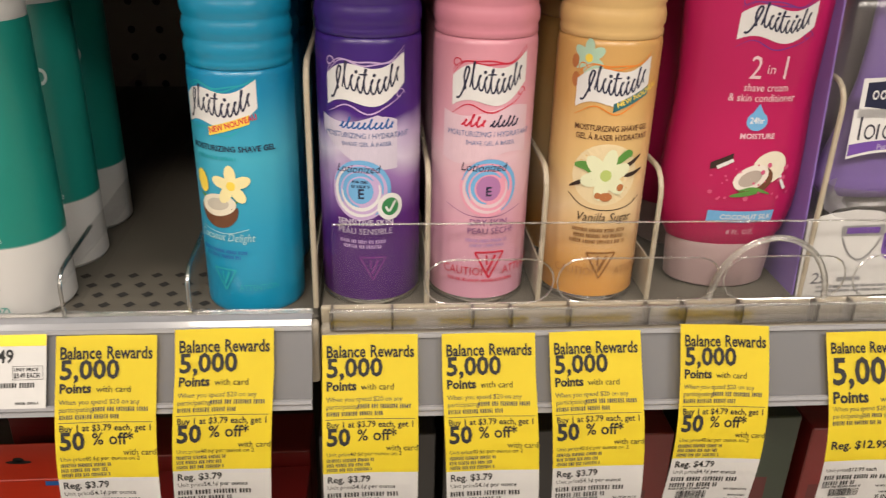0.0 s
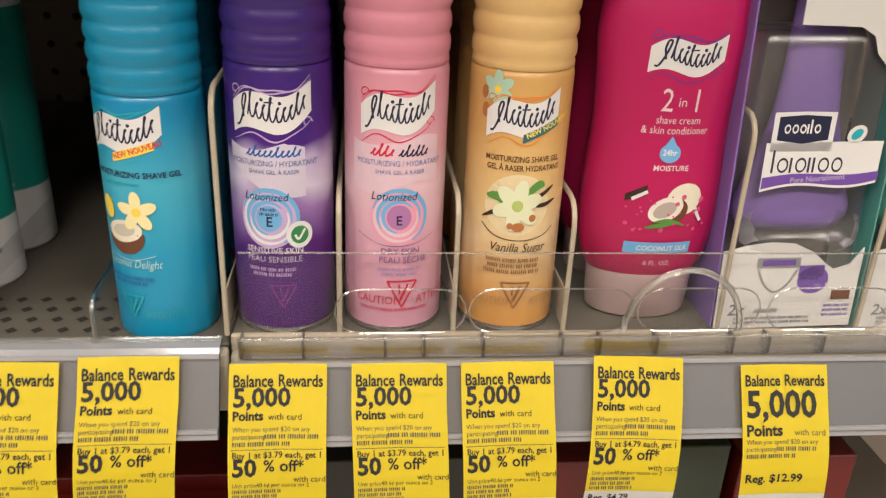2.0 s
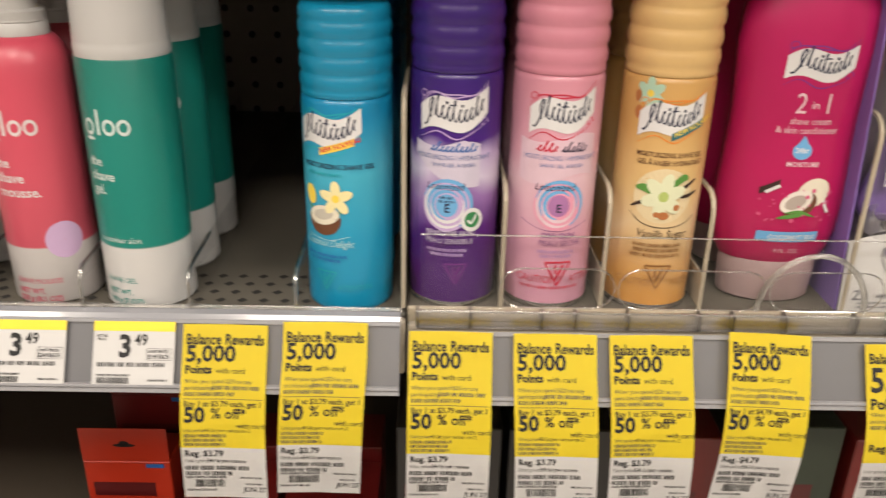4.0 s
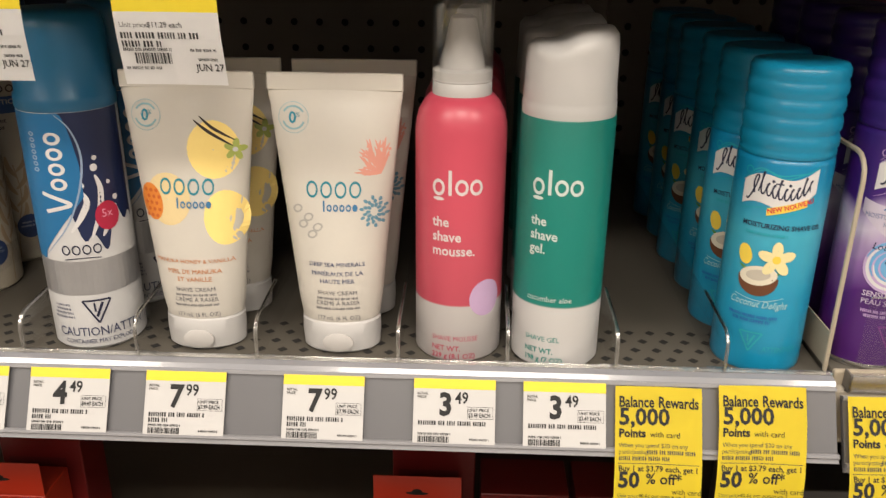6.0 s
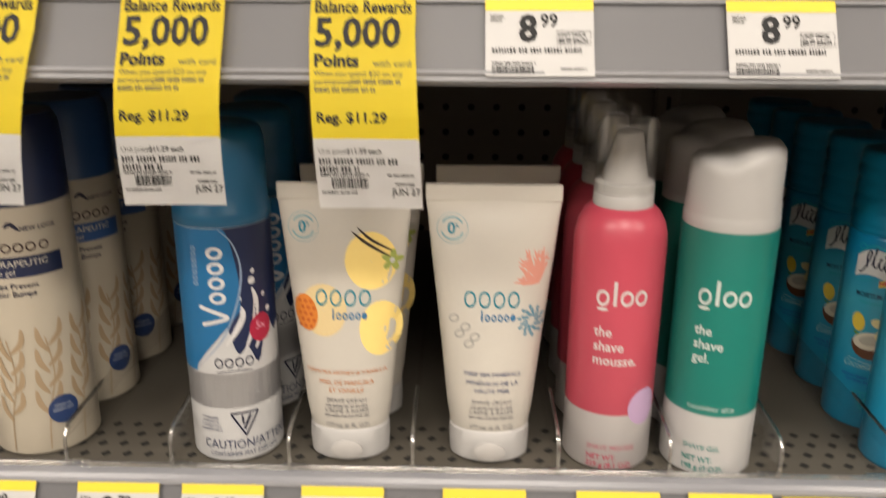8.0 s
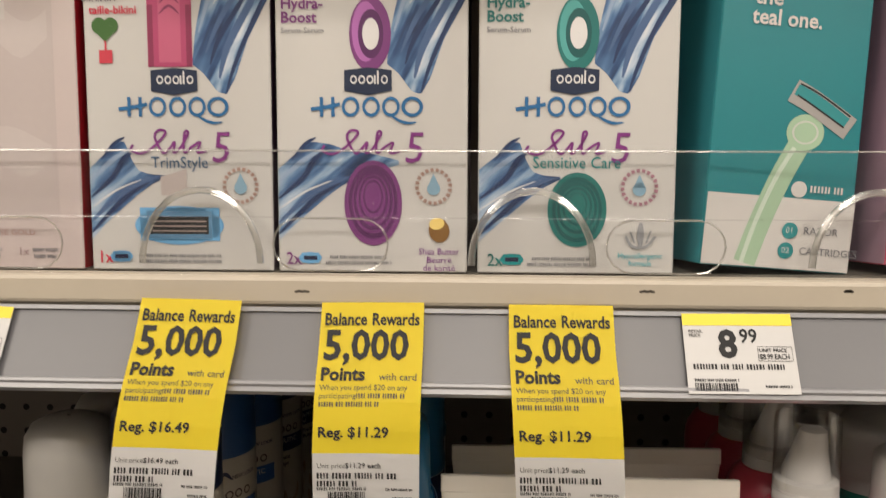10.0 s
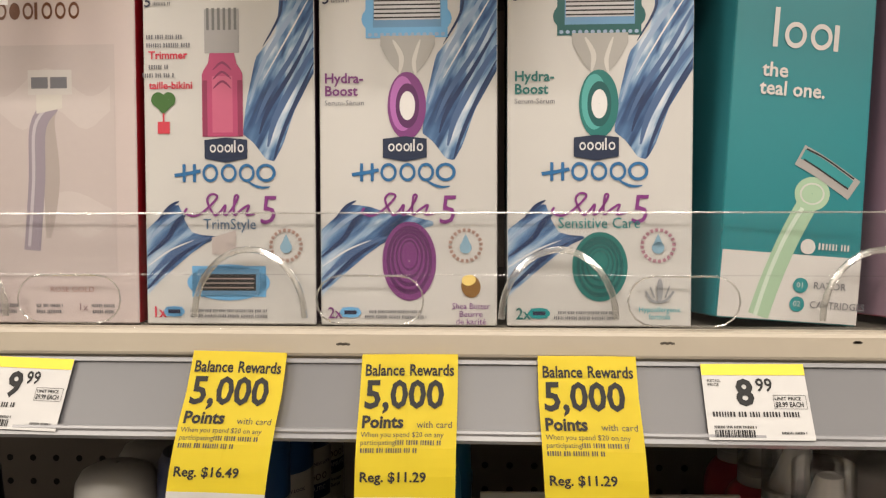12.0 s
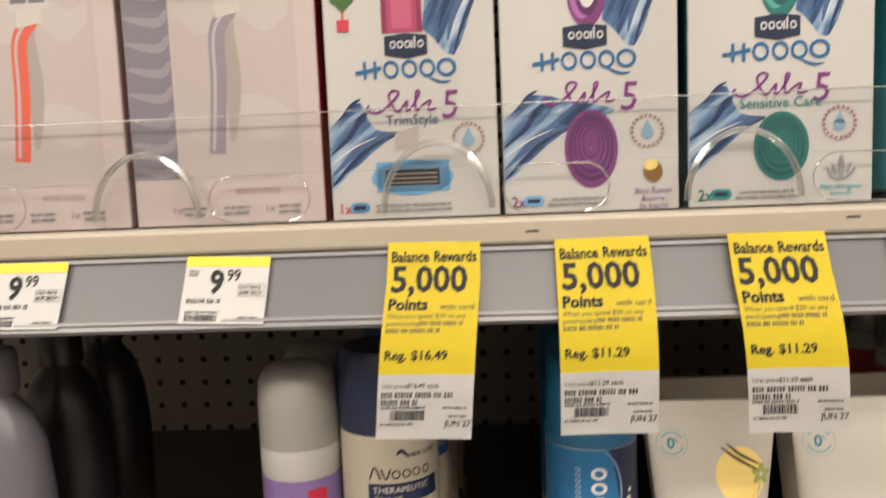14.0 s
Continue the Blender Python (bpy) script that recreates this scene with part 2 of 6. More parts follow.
            p = length / loops
            for a, b in ((0.0, 0.05), (0.42, 0.55), (0.62, 1.0), (0.48, 0.98), (0.46, 0.35), (0.66, 0.0)):
                y = b * h
                x = x0 + a * p
                pts.append((u + x + lean * y, w + rise * x / length + y))
        return self.stroke(pts, width)

    def done(self, name, mat, parent, label=""):
        parent = next((c for c in parent.children if c.name.split(".")[0] in ("body", "carton", "paper", "front_card")), parent)
        ob = part(name, self.bm, mat, parent, label)
        return tagged(ob, kind="stuff") if self.many or name.startswith("brand") else ob

# ---- structure ----
FRONT, BACK = 0.338, 0.80
LOW, TRAY, HIGH = 1.2015, 1.206, 1.4595


def structure(name, bm, mats, label, category=""):
    return tagged(part(name, bm, mats, None), label, category or name.split("_")[0], kind="structure")


structure("floor", block(-4, 4, -2.4, 0.9, -0.1, 0.0), material("floor_vinyl", (0.55, 0.52, 0.47), 0.3, vary=0.1, grain=30), "pale speckled vinyl store floor")
structure("ceiling", block(-4, 4, -2.4, 0.9, CEILING, CEILING + 0.1), material("ceiling_tile", (0.75, 0.74, 0.72), 0.8, vary=0.05, grain=60), "white ceiling over the aisle")
structure("wall_north", block(-4, 4, 0.9, 1.0, 0, CEILING), PEG, "plain wall behind the shelving")
structure("wall_south", block(-4, 4, -2.5, -2.4, 0, CEILING), material("far_side_wall", (0.45, 0.42, 0.39), 0.7, vary=0.15, grain=8), "plain wall across the aisle")
structure("wall_west", block(-4.1, -4, -2.4, 0.9, 0, CEILING), material("side_wall", (0.5, 0.48, 0.45), 0.7), "plain wall closing the aisle")
structure("wall_east", block(4, 4.1, -2.4, 0.9, 0, CEILING), material("side_wall", (0.5, 0.48, 0.45), 0.7), "plain wall closing the aisle")

# back panel of the shelving, with flat round black discs for peg holes an inch apart
X0, X1 = -1.15, 0.55
SEAM = -0.105
gondola = thing("shelving_unit", pose(0, 0, 0), "beige steel store shelving with a dark perforated back panel", "shelving")
part("base", block(X0, X1, 0.36, BACK, 0.0, 0.12, 0.004), BEIGE, gondola)
for a, b in ((X0, SEAM - 0.012), (SEAM + 0.012, X1)):
    part("back_panel", block(a, b, BACK, BACK + 0.01, 0.12, 2.0, 0.002, 1), PEG, gondola, "dark beige back panel with round peg holes")
part("upright", block(SEAM - 0.012, SEAM + 0.012, BACK - 0.008, BACK + 0.02, 0.12, 2.0, 0.002, 1), PEG, gondola, "slotted steel upright")
bm = bmesh.new()
for k in range(40):
    z = 1.0 + k * 0.0254
    block(SEAM - 0.002, SEAM + 0.002, BACK - 0.0086, BACK - 0.0082, z, z + 0.013, 0, bm=bm)
part("slot", bm, HOLE, gondola)
bm = bmesh.new()
n = int((X1 - X0) / 0.0254)
for i in range(n):
    x = X0 + 0.012 + i * 0.0254
    if abs(x - SEAM) < 0.02:
        continue
    for k in range(30):
        z = 0.975 + k * 0.0254
        ring = [bm.verts.new((x + 0.0035 * math.cos(a), BACK - 0.0004, z + 0.0035 * math.sin(a))) for a in [2 * math.pi * j / 12 for j in range(12)]]
        bm.faces.new(ring)
tagged(part("peg_hole", bm, HOLE, gondola), kind="stuff")


LEANS = 29.0
DOWN = Vector((-math.sin(radians(LEANS)), -math.cos(radians(LEANS))))
OUT = Vector((-math.cos(radians(LEANS)), math.sin(radians(LEANS))))


def rail(x0, x1, top, length, strip):
    """A grey price rail that faces up to the aisle, with a pale rolled lip below and, on some, a frosted strip above."""
    r = thing("price_rail", pose(0, 0, 0), "grey plastic price rail leaning back along the shelf front", "price rail", "price rails")
    o = Vector((FRONT - 0.002, top))

    def at(s, d):
        return tuple(o + DOWN * s + OUT * d)
    part("channel", prism(x0, x1, [at(0, 0), at(length, 0), at(length, -0.003), at(0, -0.003)]), RAIL, r)
    part("lip", prism(x0, x1, [at(length - 0.0026, 0.0002), at(length - 0.0026, 0.0020), at(length - 0.0018, 0.0028), at(length - 0.0006, 0.0028), at(length, 0.0018), at(length, 0.0)]), RAILEDGE, r, "pale glossy lower lip")
    part("lip_edge", prism(x0, x1, [at(length - 0.0002, -0.0028), at(length, 0.0014), at(length + 0.0022, 0.0014), at(length + 0.0026, -0.0028)]), RAILEDGE, r)
    part("top_edge", prism(x0, x1, [at(0.0012, 0.0001), at(0.0012, 0.0016), at(-0.0006, 0.0016), at(-0.0012, 0.0006), at(-0.0012, -0.003), at(0.0, -0.003)]), RAILEDGE, r)
    if strip:
        y = FRONT - 0.002
        part("clear_strip", prism(x0, x1, [(y - 0.0008, top + 0.0012), (y - 0.0004, strip - 0.003), (y + 0.0012, strip - 0.0008), (y + 0.0105, strip), (y + 0.0108, strip - 0.003), (y + 0.003, top + 0.0012)]), FROST, r, "frosted clear plastic strip")
        part("strip_bead", prism(x0, x1, [(y + 0.0060, strip), (y + 0.0066, strip + 0.0012), (y + 0.0082, strip + 0.0012), (y + 0.0086, strip)]), EDGE, r, "clear bead along the strip")
    return r


FROST = material("frosted_strip", (0.29, 0.295, 0.32), 0.18, vary=0.05, grain=60, coat=0.3)


def shelf(x0, x1, top, label, mat_top):
    s = thing("shelf", pose(0, 0, 0), label, "shelf", "shelves")
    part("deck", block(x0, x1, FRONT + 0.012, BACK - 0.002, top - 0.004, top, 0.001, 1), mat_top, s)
    part("front_lip", block(x0, x1, FRONT + 0.0045, FRONT + 0.0115, top - 0.034, top - 0.0005, 0.002, 2), BEIGE, s, "beige enamelled folded front lip")
    part("underside_rib", block(x0, x1, FRONT + 0.2, FRONT + 0.23, top - 0.03, top - 0.0045, 0.002, 1), BEIGE, s)
    return s


low_left = shelf(X0, -0.0275, LOW, "beige steel shelf deck with rows of small diamond perforations", SHADED_DECK)
shelf(-0.0265, X1, LOW - 0.002, "beige steel shelf deck under a cream product tray", SHADED_DECK)
shelf(X0, X1, HIGH, "beige steel shelf holding razor packs", SHADED_DECK)
# Low deck gets a still darker enamel, the gloom down there put into colour.
shelf(X0, X1, 0.90, "steel shelf holding red cartons, deck darkened to stand for shade", material("shaded_low_deck_enamel", (0.075, 0.058, 0.042), 0.6, vary=0.15, grain=60))
rail(X0, -0.030, 1.2030, 0.0355, 1.2076)
rail(-0.0255, X1, 1.1978, 0.0355, 0)
rail(X0, X1, 1.4440, 0.0345, 0)
part("bright_lip", block(X0, X1, FRONT - 0.001, FRONT + 0.0044, 1.4458, HIGH - 0.0008, 0.002, 2), BEIGE, bpy.data.objects["shelf.002"], "beige folded edge")
bm = bmesh.new()
for i in range(int((-0.04 - X0) / 0.0120)):
    for k in range(4):
        x, y = X0 + 0.01 + i * 0.0120 + (k % 2) * 0.0060, FRONT + 0.0255 + k * 0.0105
        bm.faces.new([bm.verts.new((x + a, y + b, LOW + 0.0004)) for a, b in ((0.0031, 0), (0, 0.0030), (-0.0031, 0), (0, -0.0030))])
tagged(part("perforation", bm, HOLE, low_left), kind="stuff")


# ---- paper tags ----
def hang(curl, skew, stretch=1.0):
    """Paper stuck to the leaning rail at its top, bending down to hang free below it."""
    def f(u, v, lift=0.0):
        s = -v * stretch
        y = z = 0.0
        done = 0.0
        for end, lean in ((0.034, LEANS), (0.044, LEANS - 5), (0.054, LEANS - 12 * curl), (0.064, LEANS - 19 * curl), (0.074, LEANS - 25 * curl), (0.2, LEANS - 30 * curl)):
            q = min(s, end) - done
            if q > 0:
                y -= q * math.sin(radians(lean))
                z -= q * math.cos(radians(lean))
                done += q
        if s < 0:
            y, z = -s * math.sin(radians(LEANS)), -s * math.cos(radians(LEANS))
        return Vector((u + skew * max(0.0, s - 0.02), y - 0.0034 - 0.0006 * abs(u) / 0.02 - lift, z + 0.0012 + 0.5 * lift))
    return f


def paper(f, w, h, split, mats, under=0.0):
    bm = bmesh.new()
    rows = sorted({0.0, h, split} | {h * k / 24 for k in range(25)})
    grid = [[bm.verts.new(f(-w / 2 + w * j / 6, -s, 0)) for j in range(7)] for s in rows]
    for i in range(len(rows) - 1):
        for j in range(6):
            fc = bm.faces.new((grid[i][j], grid[i + 1][j], grid[i + 1][j + 1], grid[i][j + 1]))
            fc.material_index = 0 if rows[i] < split - 1e-6 else 1
    back = bmesh.ops.solidify(bm, geom=bm.faces[:], thickness=0.0002)
    return bm


PROMO = {}
def promo_tag(x, top, first, second, curl=1.0, skew=0.0, big=False, reg="$3.79", per="54.1\u00a2", unit="40.6\u00a2", turn=0.0):
    t = thing("promo_tag", pose(x, FRONT - 0.0022, top, 0, turn, 0), "yellow and white paper promotion tag hanging from the price rail", "price tag", "promotion tags")
    f = hang(curl, skew, 0.98 if big else 1.0)
    wide = f
    f = lambda u, v, lift=0.0: wide(u * 0.957, v, lift)
    part("paper", paper(f, 0.0462, 0.0965, 0.0655, [YELLOW, PAPER]), [YELLOW, PAPER], t)
    k = Ink(f, 0.00035)
    g = Ink(f, 0.0003)
    L = -0.0215
    k.text("Balance", L + 0.0002, -0.0105, 0.0054, bold=0.022, wide=0.80)
    k.text("Rewards", L + 0.0214, -0.0105, 0.0054, bold=0.022, wide=0.78)
    if big:
        k.text("5,000", L + 0.0005, -0.0258, 0.0128, bold=0.024, wide=0.92)
        k.text("Points", L + 0.0003, -0.0350, 0.0054, bold=0.034)
        g.text("with card", L + 0.026, -0.0350, 0.0030)
        y = -0.0392
        for w in ("When you spend $20 on any", "participating"):
            g.text(w, L + 0.0003, y, 0.0023, wide=0.98)
            y -= 0.0035
        g.letters(L + 0.0165, y + 0.0035, 0.0215, 0.0021)
        g.letters(L + 0.0005, y, 0.026, 0.0021)
        k.text("Reg. " + reg, L + 0.0005, -0.0588, 0.0042, bold=0.022, wide=1.06)
    else:
        k.text("5,000", L + 0.0003, -0.0194, 0.0083, bold=0.026, wide=1.02)
        k.text("Points", L + 0.0003, -0.0256, 0.0040, bold=0.036)
        k.text("with card", L + 0.0170, -0.0256, 0.0029)
        y = -0.0308
        for w in ("When you spend $20 on any", "participating"):
            g.text(w, L + 0.0003, y, 0.0022, wide=0.98)
            y -= 0.0033
        g.letters(L + 0.0155, y + 0.0033, 0.0255, 0.0020)
        g.letters(L + 0.0005, y, 0.0275, 0.0020)
        g.bar(L, -L, -0.0391, -0.0388)
        k.text("Buy 1 at %s each, get 1" % reg, L + 0.0003, -0.0428, 0.0028, bold=0.016)
        k.text("50", L + 0.0003, -0.0512, 0.0079, bold=0.034)
        k.text("% off*", L + 0.0150, -0.0492, 0.0054, bold=0.014)
        k.text("with card", L + 0.029, -0.0542, 0.0028)
        g.text("Unit price", L + 0.0003, -0.0566, 0.0019)
        k.text(unit + " per ounce on 2", L + 0.0115, -0.0566, 0.0020)
        for j, n in enumerate((0.023, 0.021, 0.022)):
            g.letters(L + 0.0003, -0.0596 - 0.0024 * j, n, 0.0017)
        k.text("Reg. " + reg, L + 0.0003, -0.0705, 0.0034, bold=0.022)
    y = -0.0742 if not big else -0.0720
    g.text("Unit price", L + 0.0003, y, 0.0021)
    k.text((per + " per ounce") if not big else (reg + " each"), L + 0.0125, y, 0.0022, bold=0.01)
    for j, n in enumerate((first, second)):
        k.letters(L + 0.0003, y - 0.0047 - 0.0036 * j, 0.0088 * n, 0.0026)
    k.letters(L + 0.0003, y - 0.0101, 0.022, 0.0014)
    rnd = random.Random(int(x * 1000))
    x0 = L + 0.005
    while x0 < L + 0.021:
        w = rnd.choice((0.0003, 0.0005, 0.0008))
        k.bar(x0, x0 + w, y - 0.0155, y - 0.0108)
        x0 += w + rnd.choice((0.0003, 0.0005))
    k.letters(L + 0.0003, y - 0.0181, 0.016, 0.0013)
    k.letters(L + 0.030, y - 0.0101, 0.012, 0.0012)
    k.letters(L + 0.033, y - 0.0141, 0.009, 0.0012)
    k.text("JUN 27", L + 0.0315, y - 0.0184, 0.0030, bold=0.012, wide=0.95)
    tagged(k.done("lettering", BLACK, t, "black print"), kind="stuff")
    tagged(g.done("small_print", GREYINK, t, "grey small print"), kind="stuff")
    return t


def price_label(x, top, whole, cents, words=4, turn=0.0, long=False, su=0.89, sv=0.90):
    t = thing("price_label", pose(x, FRONT - 0.0036, top, -LEANS, turn, 0), "white shelf price label with a yellow band along its top", "price label", "price labels")
    t.scale = (su, 1, sv)
    f = on_flat(-0.0012)
    w, h = 0.0478, 0.0375
    part("paper", block(-w / 2, w / 2, -0.0012, -0.0008, -h, 0), DIMMED_LABEL, t)
    Ink(f).bar(-w / 2, w / 2, -0.0057, 0).done("yellow_band", YELLOWBAND, t, "yellow printed band")
    k, g = Ink(f, 0.0003), Ink(f, 0.0003)
    L = -w / 2
    g.text("RETAIL", L + 0.0022, -0.0092, 0.0014, bold=0.02).text("PRICE", L + 0.0022, -0.0112, 0.0014, bold=0.02)
    k.text(whole, L + 0.0148, -0.0205, 0.0124, bold=0.034, wide=0.9)
    k.text(cents, L + 0.0242, -0.0138, 0.0064, bold=0.018, wide=0.85)
    a, b, c, d = L + 0.0315, L + 0.0462, -0.0225, -0.0158
    for q in ((a, b, c, c + 0.0002), (a, b, d, d + 0.0002), (a, a + 0.0002, c, d), (b, b + 0.0002, c, d)):
        g.bar(*q)
    k.text("UNIT PRICE", a + 0.0006, d - 0.0024, 0.0016, bold=0.02)
    k.text("$" + whole + "." + cents + " EACH", a + 0.0006, d - 0.0057, 0.0024, bold=0.02, wide=0.72)
    k.letters(L + 0.003, -0.0264, min(0.042, 0.0066 * words), 0.0025)
    if long:
        k.letters(L + 0.003, -0.0296, 0.0125, 0.0025)
    k.letters(L + 0.003, -0.0320, 0.0195, 0.0013).letters(L + 0.033, -0.0347, 0.0115, 0.0012)
    rnd = random.Random(int(x * 1000))
    x0 = L + 0.003
    while x0 < L + 0.021:
        e = rnd.choice((0.0003, 0.0005, 0.0008))
        k.bar(x0, x0 + e, -0.0362, -0.0327)
        x0 += e + rnd.choice((0.0003, 0.0005))
    tagged(k.done("lettering", BLACK, t, "black print"), kind="stuff")
    tagged(g.done("small_print", GREYINK, t, "grey small print"), kind="stuff")
    return t


for x, top, cu, sk, tu in ((-0.1215, 1.2022, 0.9, 0.0, 0.4), (-0.0690, 1.2045, 1.0, -0.05, 0.0), (-0.0030, 1.2000, 0.95, 0.0, 0.4), (0.0525, 1.1995, 0.8, 0.04, 0.3), (0.1035, 1.1995, 0.9, 0.02, -0.5), (0.1670, 1.2015, 1.0, -0.03, 2.6)):
    promo_tag(x, top, 4, 3, cu, sk, reg="$3.79" if x < 0.15 else "$4.79", turn=tu)
promo_tag(0.2410, 1.1960, 4, 2, 1.0, 0.0, True, "$12.99", turn=0.5)
for x, top, cu, sk, tu, rg in ((-0.5110, 1.4478, 0.95, -0.07, 1.0, "$16.49"), (-0.4315, 1.4472, 1.2, -0.02, -0.6, "$11.29"), (-0.3510, 1.4470, 1.15, 0.05, 0.0, "$11.29")):
    promo_tag(x, top, 4, 2, cu, sk, True, rg, turn=tu)
for x, a, b, w in ((-0.4845, "2", "79", 5), (-0.4300, "4", "49", 5), (-0.3680, "7", "99", 5), (-0.2950, "7", "99", 5), (-0.2265, "3", "49", 6), (-0.1695, "3", "49", 6)):
    price_label(x, 1.2032, a, b, w, long=w == 5)
price_label(-0.549, 1.2032, "5", "99", 5)
for x, a, b, w, tu in ((-0.6125, "9", "99", 3, 2.0), (-0.7150, "9", "99", 4, 0.6), (-0.2770, "8", "99", 6, -0.4), (-0.1760, "8", "99", 6, 0.0)):
    price_label(x, 1.4444, a, b, w, tu, su=0.95 if a == "8" else 0.87, sv=0.92)

# ---- inks ----
def ink(name, c, rough=0.4):
    return material(name, c, rough, vary=0.06, grain=250, bump=0)


NAVY = ink("navy_ink", (0.012, 0.015, 0.05))
WHITEINK = ink("white_ink", (0.74, 0.73, 0.73))
BLUEINK = ink("blue_ink", (0.02, 0.13, 0.42))
SKYINK = ink("sky_blue_ink", (0.16, 0.42, 0.72))
PALEBLUE = ink("pale_blue_ink", (0.30, 0.40, 0.56))
DEEPBLUE = ink("deep_water_ink", (0.014, 0.035, 0.11))
MIDBLUE = ink("mid_water_ink", (0.07, 0.13, 0.27))
PURPLEINK = ink("purple_ink", (0.20, 0.035, 0.24))
LILAC = ink("lilac_ink", (0.55, 0.40, 0.66))
PINKINK = ink("pink_ink", (0.80, 0.34, 0.46))
REDINK = ink("red_ink", (0.62, 0.02, 0.06))
TEALINK = ink("teal_ink", (0.01, 0.26, 0.27))
TURQINK = ink("turquoise_ink", (0.02, 0.38, 0.45))
GREENINK = ink("green_ink", (0.03, 0.22, 0.07))
LEAF = ink("leaf_ink", (0.10, 0.28, 0.05))
YELINK = ink("lemon_ink", (0.90, 0.66, 0.08))
PALEYEL = ink("pale_lemon_ink", (0.90, 0.68, 0.22))
ORANGEINK = ink("orange_ink", (0.80, 0.26, 0.04))
BROWNINK = ink("brown_ink", (0.14, 0.05, 0.02))
DARKINK = ink("dark_brown_ink", (0.035, 0.018, 0.012))
CREAMINK = ink("cream_ink", (0.78, 0.72, 0.58))
CORAL = ink("coral_ink", (0.80, 0.36, 0.28))
SILVER = material("silver_foil", (0.55, 0.55, 0.57), 0.3, 0.7, 0.08)
GREYTEXT = ink("soft_grey_ink", (0.17, 0.17, 0.19))
MINT = ink("mint_ink", (0.42, 0.62, 0.48))


def prints(f, step=0.00004):
    """Returns a maker of ink layers in millimetres on the surface f; each later layer lies a little higher."""
    level = [0.0001]

    def layer():
        level[0] += step
        return Ink(f, level[0], True)
    return layer


# ---- spray cans ----
def ridged_cap(r, z0, h, ridges=4):
    p = [(r * 0.95, z0), (r * 0.985, z0 + 0.0006), (r * 0.985, z0 + 0.003)]
    step = (h - 0.011) / ridges
    for i in range(ridges):
        z = z0 + 0.003 + i * step
        p += [(r * 0.965, z + step * 0.10), (r * 1.0, z + step * 0.3), (r * 1.005, z + step * 0.62), (r * 0.985, z + step * 0.86), (r * 0.962, z + step)]
    top = z0 + h
    p += [(r * 0.99, top - 0.0065), (r * 0.985, top - 0.003), (r * 0.93, top - 0.0006), (r * 0.80, top), (r * 0.2, top - 0.0006)]
    return p


def spray_can(name, m, r, neck, top, body, cap, label, group, ridges=4, rim=False):
    t = thing(name, m, label, "spray can", group)
    base = [(r * 0.90, 0.0008), (r * 0.965, 0.0), (r * 0.99, 0.0008), (r, 0.003)]
    smooth(part("body", lathe(base + [(r, neck - 0.003), (r * 0.985, neck - 0.0008), (r * 0.95, neck)], 64), body, t))
    if rim:
        smooth(part("rim", lathe([(r * 0.98, -0.0003), (r * 1.018, 0.0), (r * 1.022, 0.0016), (r * 1.003, 0.0030)], 64, closed=False), CHROME, t, "steel rim"))
    smooth(part("cap", lathe(ridged_cap(r, neck, top - neck, ridges), 64), cap, t), 60)
    t.scale = (0.0237 / r, 0.0237 / r, 1)
    return t


def script_banner(t, layer, u0, u1, v0, v1, h, swirl):
    """A white wavy flag with a dark pen line for the brand's script."""
    n = [u0 + (u1 - u0) * i / 22 for i in range(23)]

    def mid(u):
        s = (u - u0) / (u1 - u0)
        return v0 + (v1 - v0) * s + h * 0.20 * math.sin(2 * math.pi * s + 0.4)

    def half(u):
        s = (u - u0) / (u1 - u0)
        return h * (0.42 + 0.10 * math.sin(math.pi * s))
    a = layer()
    for k, sgn in enumerate((1, 1, -1)):
        a.stroke([(u, mid(u) + sgn * (half(u) + 1.0 + 0.9 * k + 0.8 * math.sin(u * 0.35 + k))) for u in n[::2]], 0.7, True)
    for q in range(2):
        cx, cy = (u1 - 2.5, mid(u1) - h * 0.72) if q == 0 else (u0 + 2.0, mid(u0) + h * 0.75)
        a.stroke([(cx + (3.0 - 0.35 * i) * math.cos(i * 0.8), cy + (3.0 - 0.35 * i) * math.sin(i * 0.8)) for i in range(8)], 0.5)
    a.done("swirl", swirl, t)
    layer().strip(n, lambda u: mid(u) - half(u), lambda u: mid(u) + half(u)).done("banner", WHITEINK, t, "white wavy banner")
    s = layer()
    lift = (v1 - v0) / (u1 - u0)
    base = [(u0 + 2.4, -0.30), (u0 + 4.0, -0.36), (u0 + 6.4, -0.10), (u0 + 8.6, 0.40), (u0 + 7.2, 0.46), (u0 + 6.2, 0.20), (u0 + 7.0, -0.20)]
    s.stroke([(u, mid(u) + q * h * 0.9) for u, q in base], 1.0)
    pts = []
    n_loops = 9
    p = (u1 - 2.6 - (u0 + 9.0)) / n_loops
    for k in range(n_loops):
        x = u0 + 9.0 + p * k
        tall = {0: 0.52, 3: 0.44, 7: 0.42}.get(k, 0.20)
        for a_, b_ in ((0.05, -0.12), (0.50, tall * 0.55), (0.78, tall), (0.58, tall * 0.94), (0.44, 0.06), (0.62, -0.16)):
            pts.append((x + a_ * p, mid(x + p / 2) + lift * (a_ - 0.5) * p + b_ * h))
    s.stroke(pts, 0.85)
    s.stroke([(u0 + 17.5, mid(u0 + 18) + h * 0.30), (u0 + 21.5, mid(u0 + 21) + h * 0.34)], 0.7)
    s.disc(u0 + 16.2, mid(u0 + 16) + h * 0.34, 0.8).disc(u0 + 24.6, mid(u0 + 24) + h * 0.34, 0.8)
    s.done("script", NAVY, t, "dark script line")


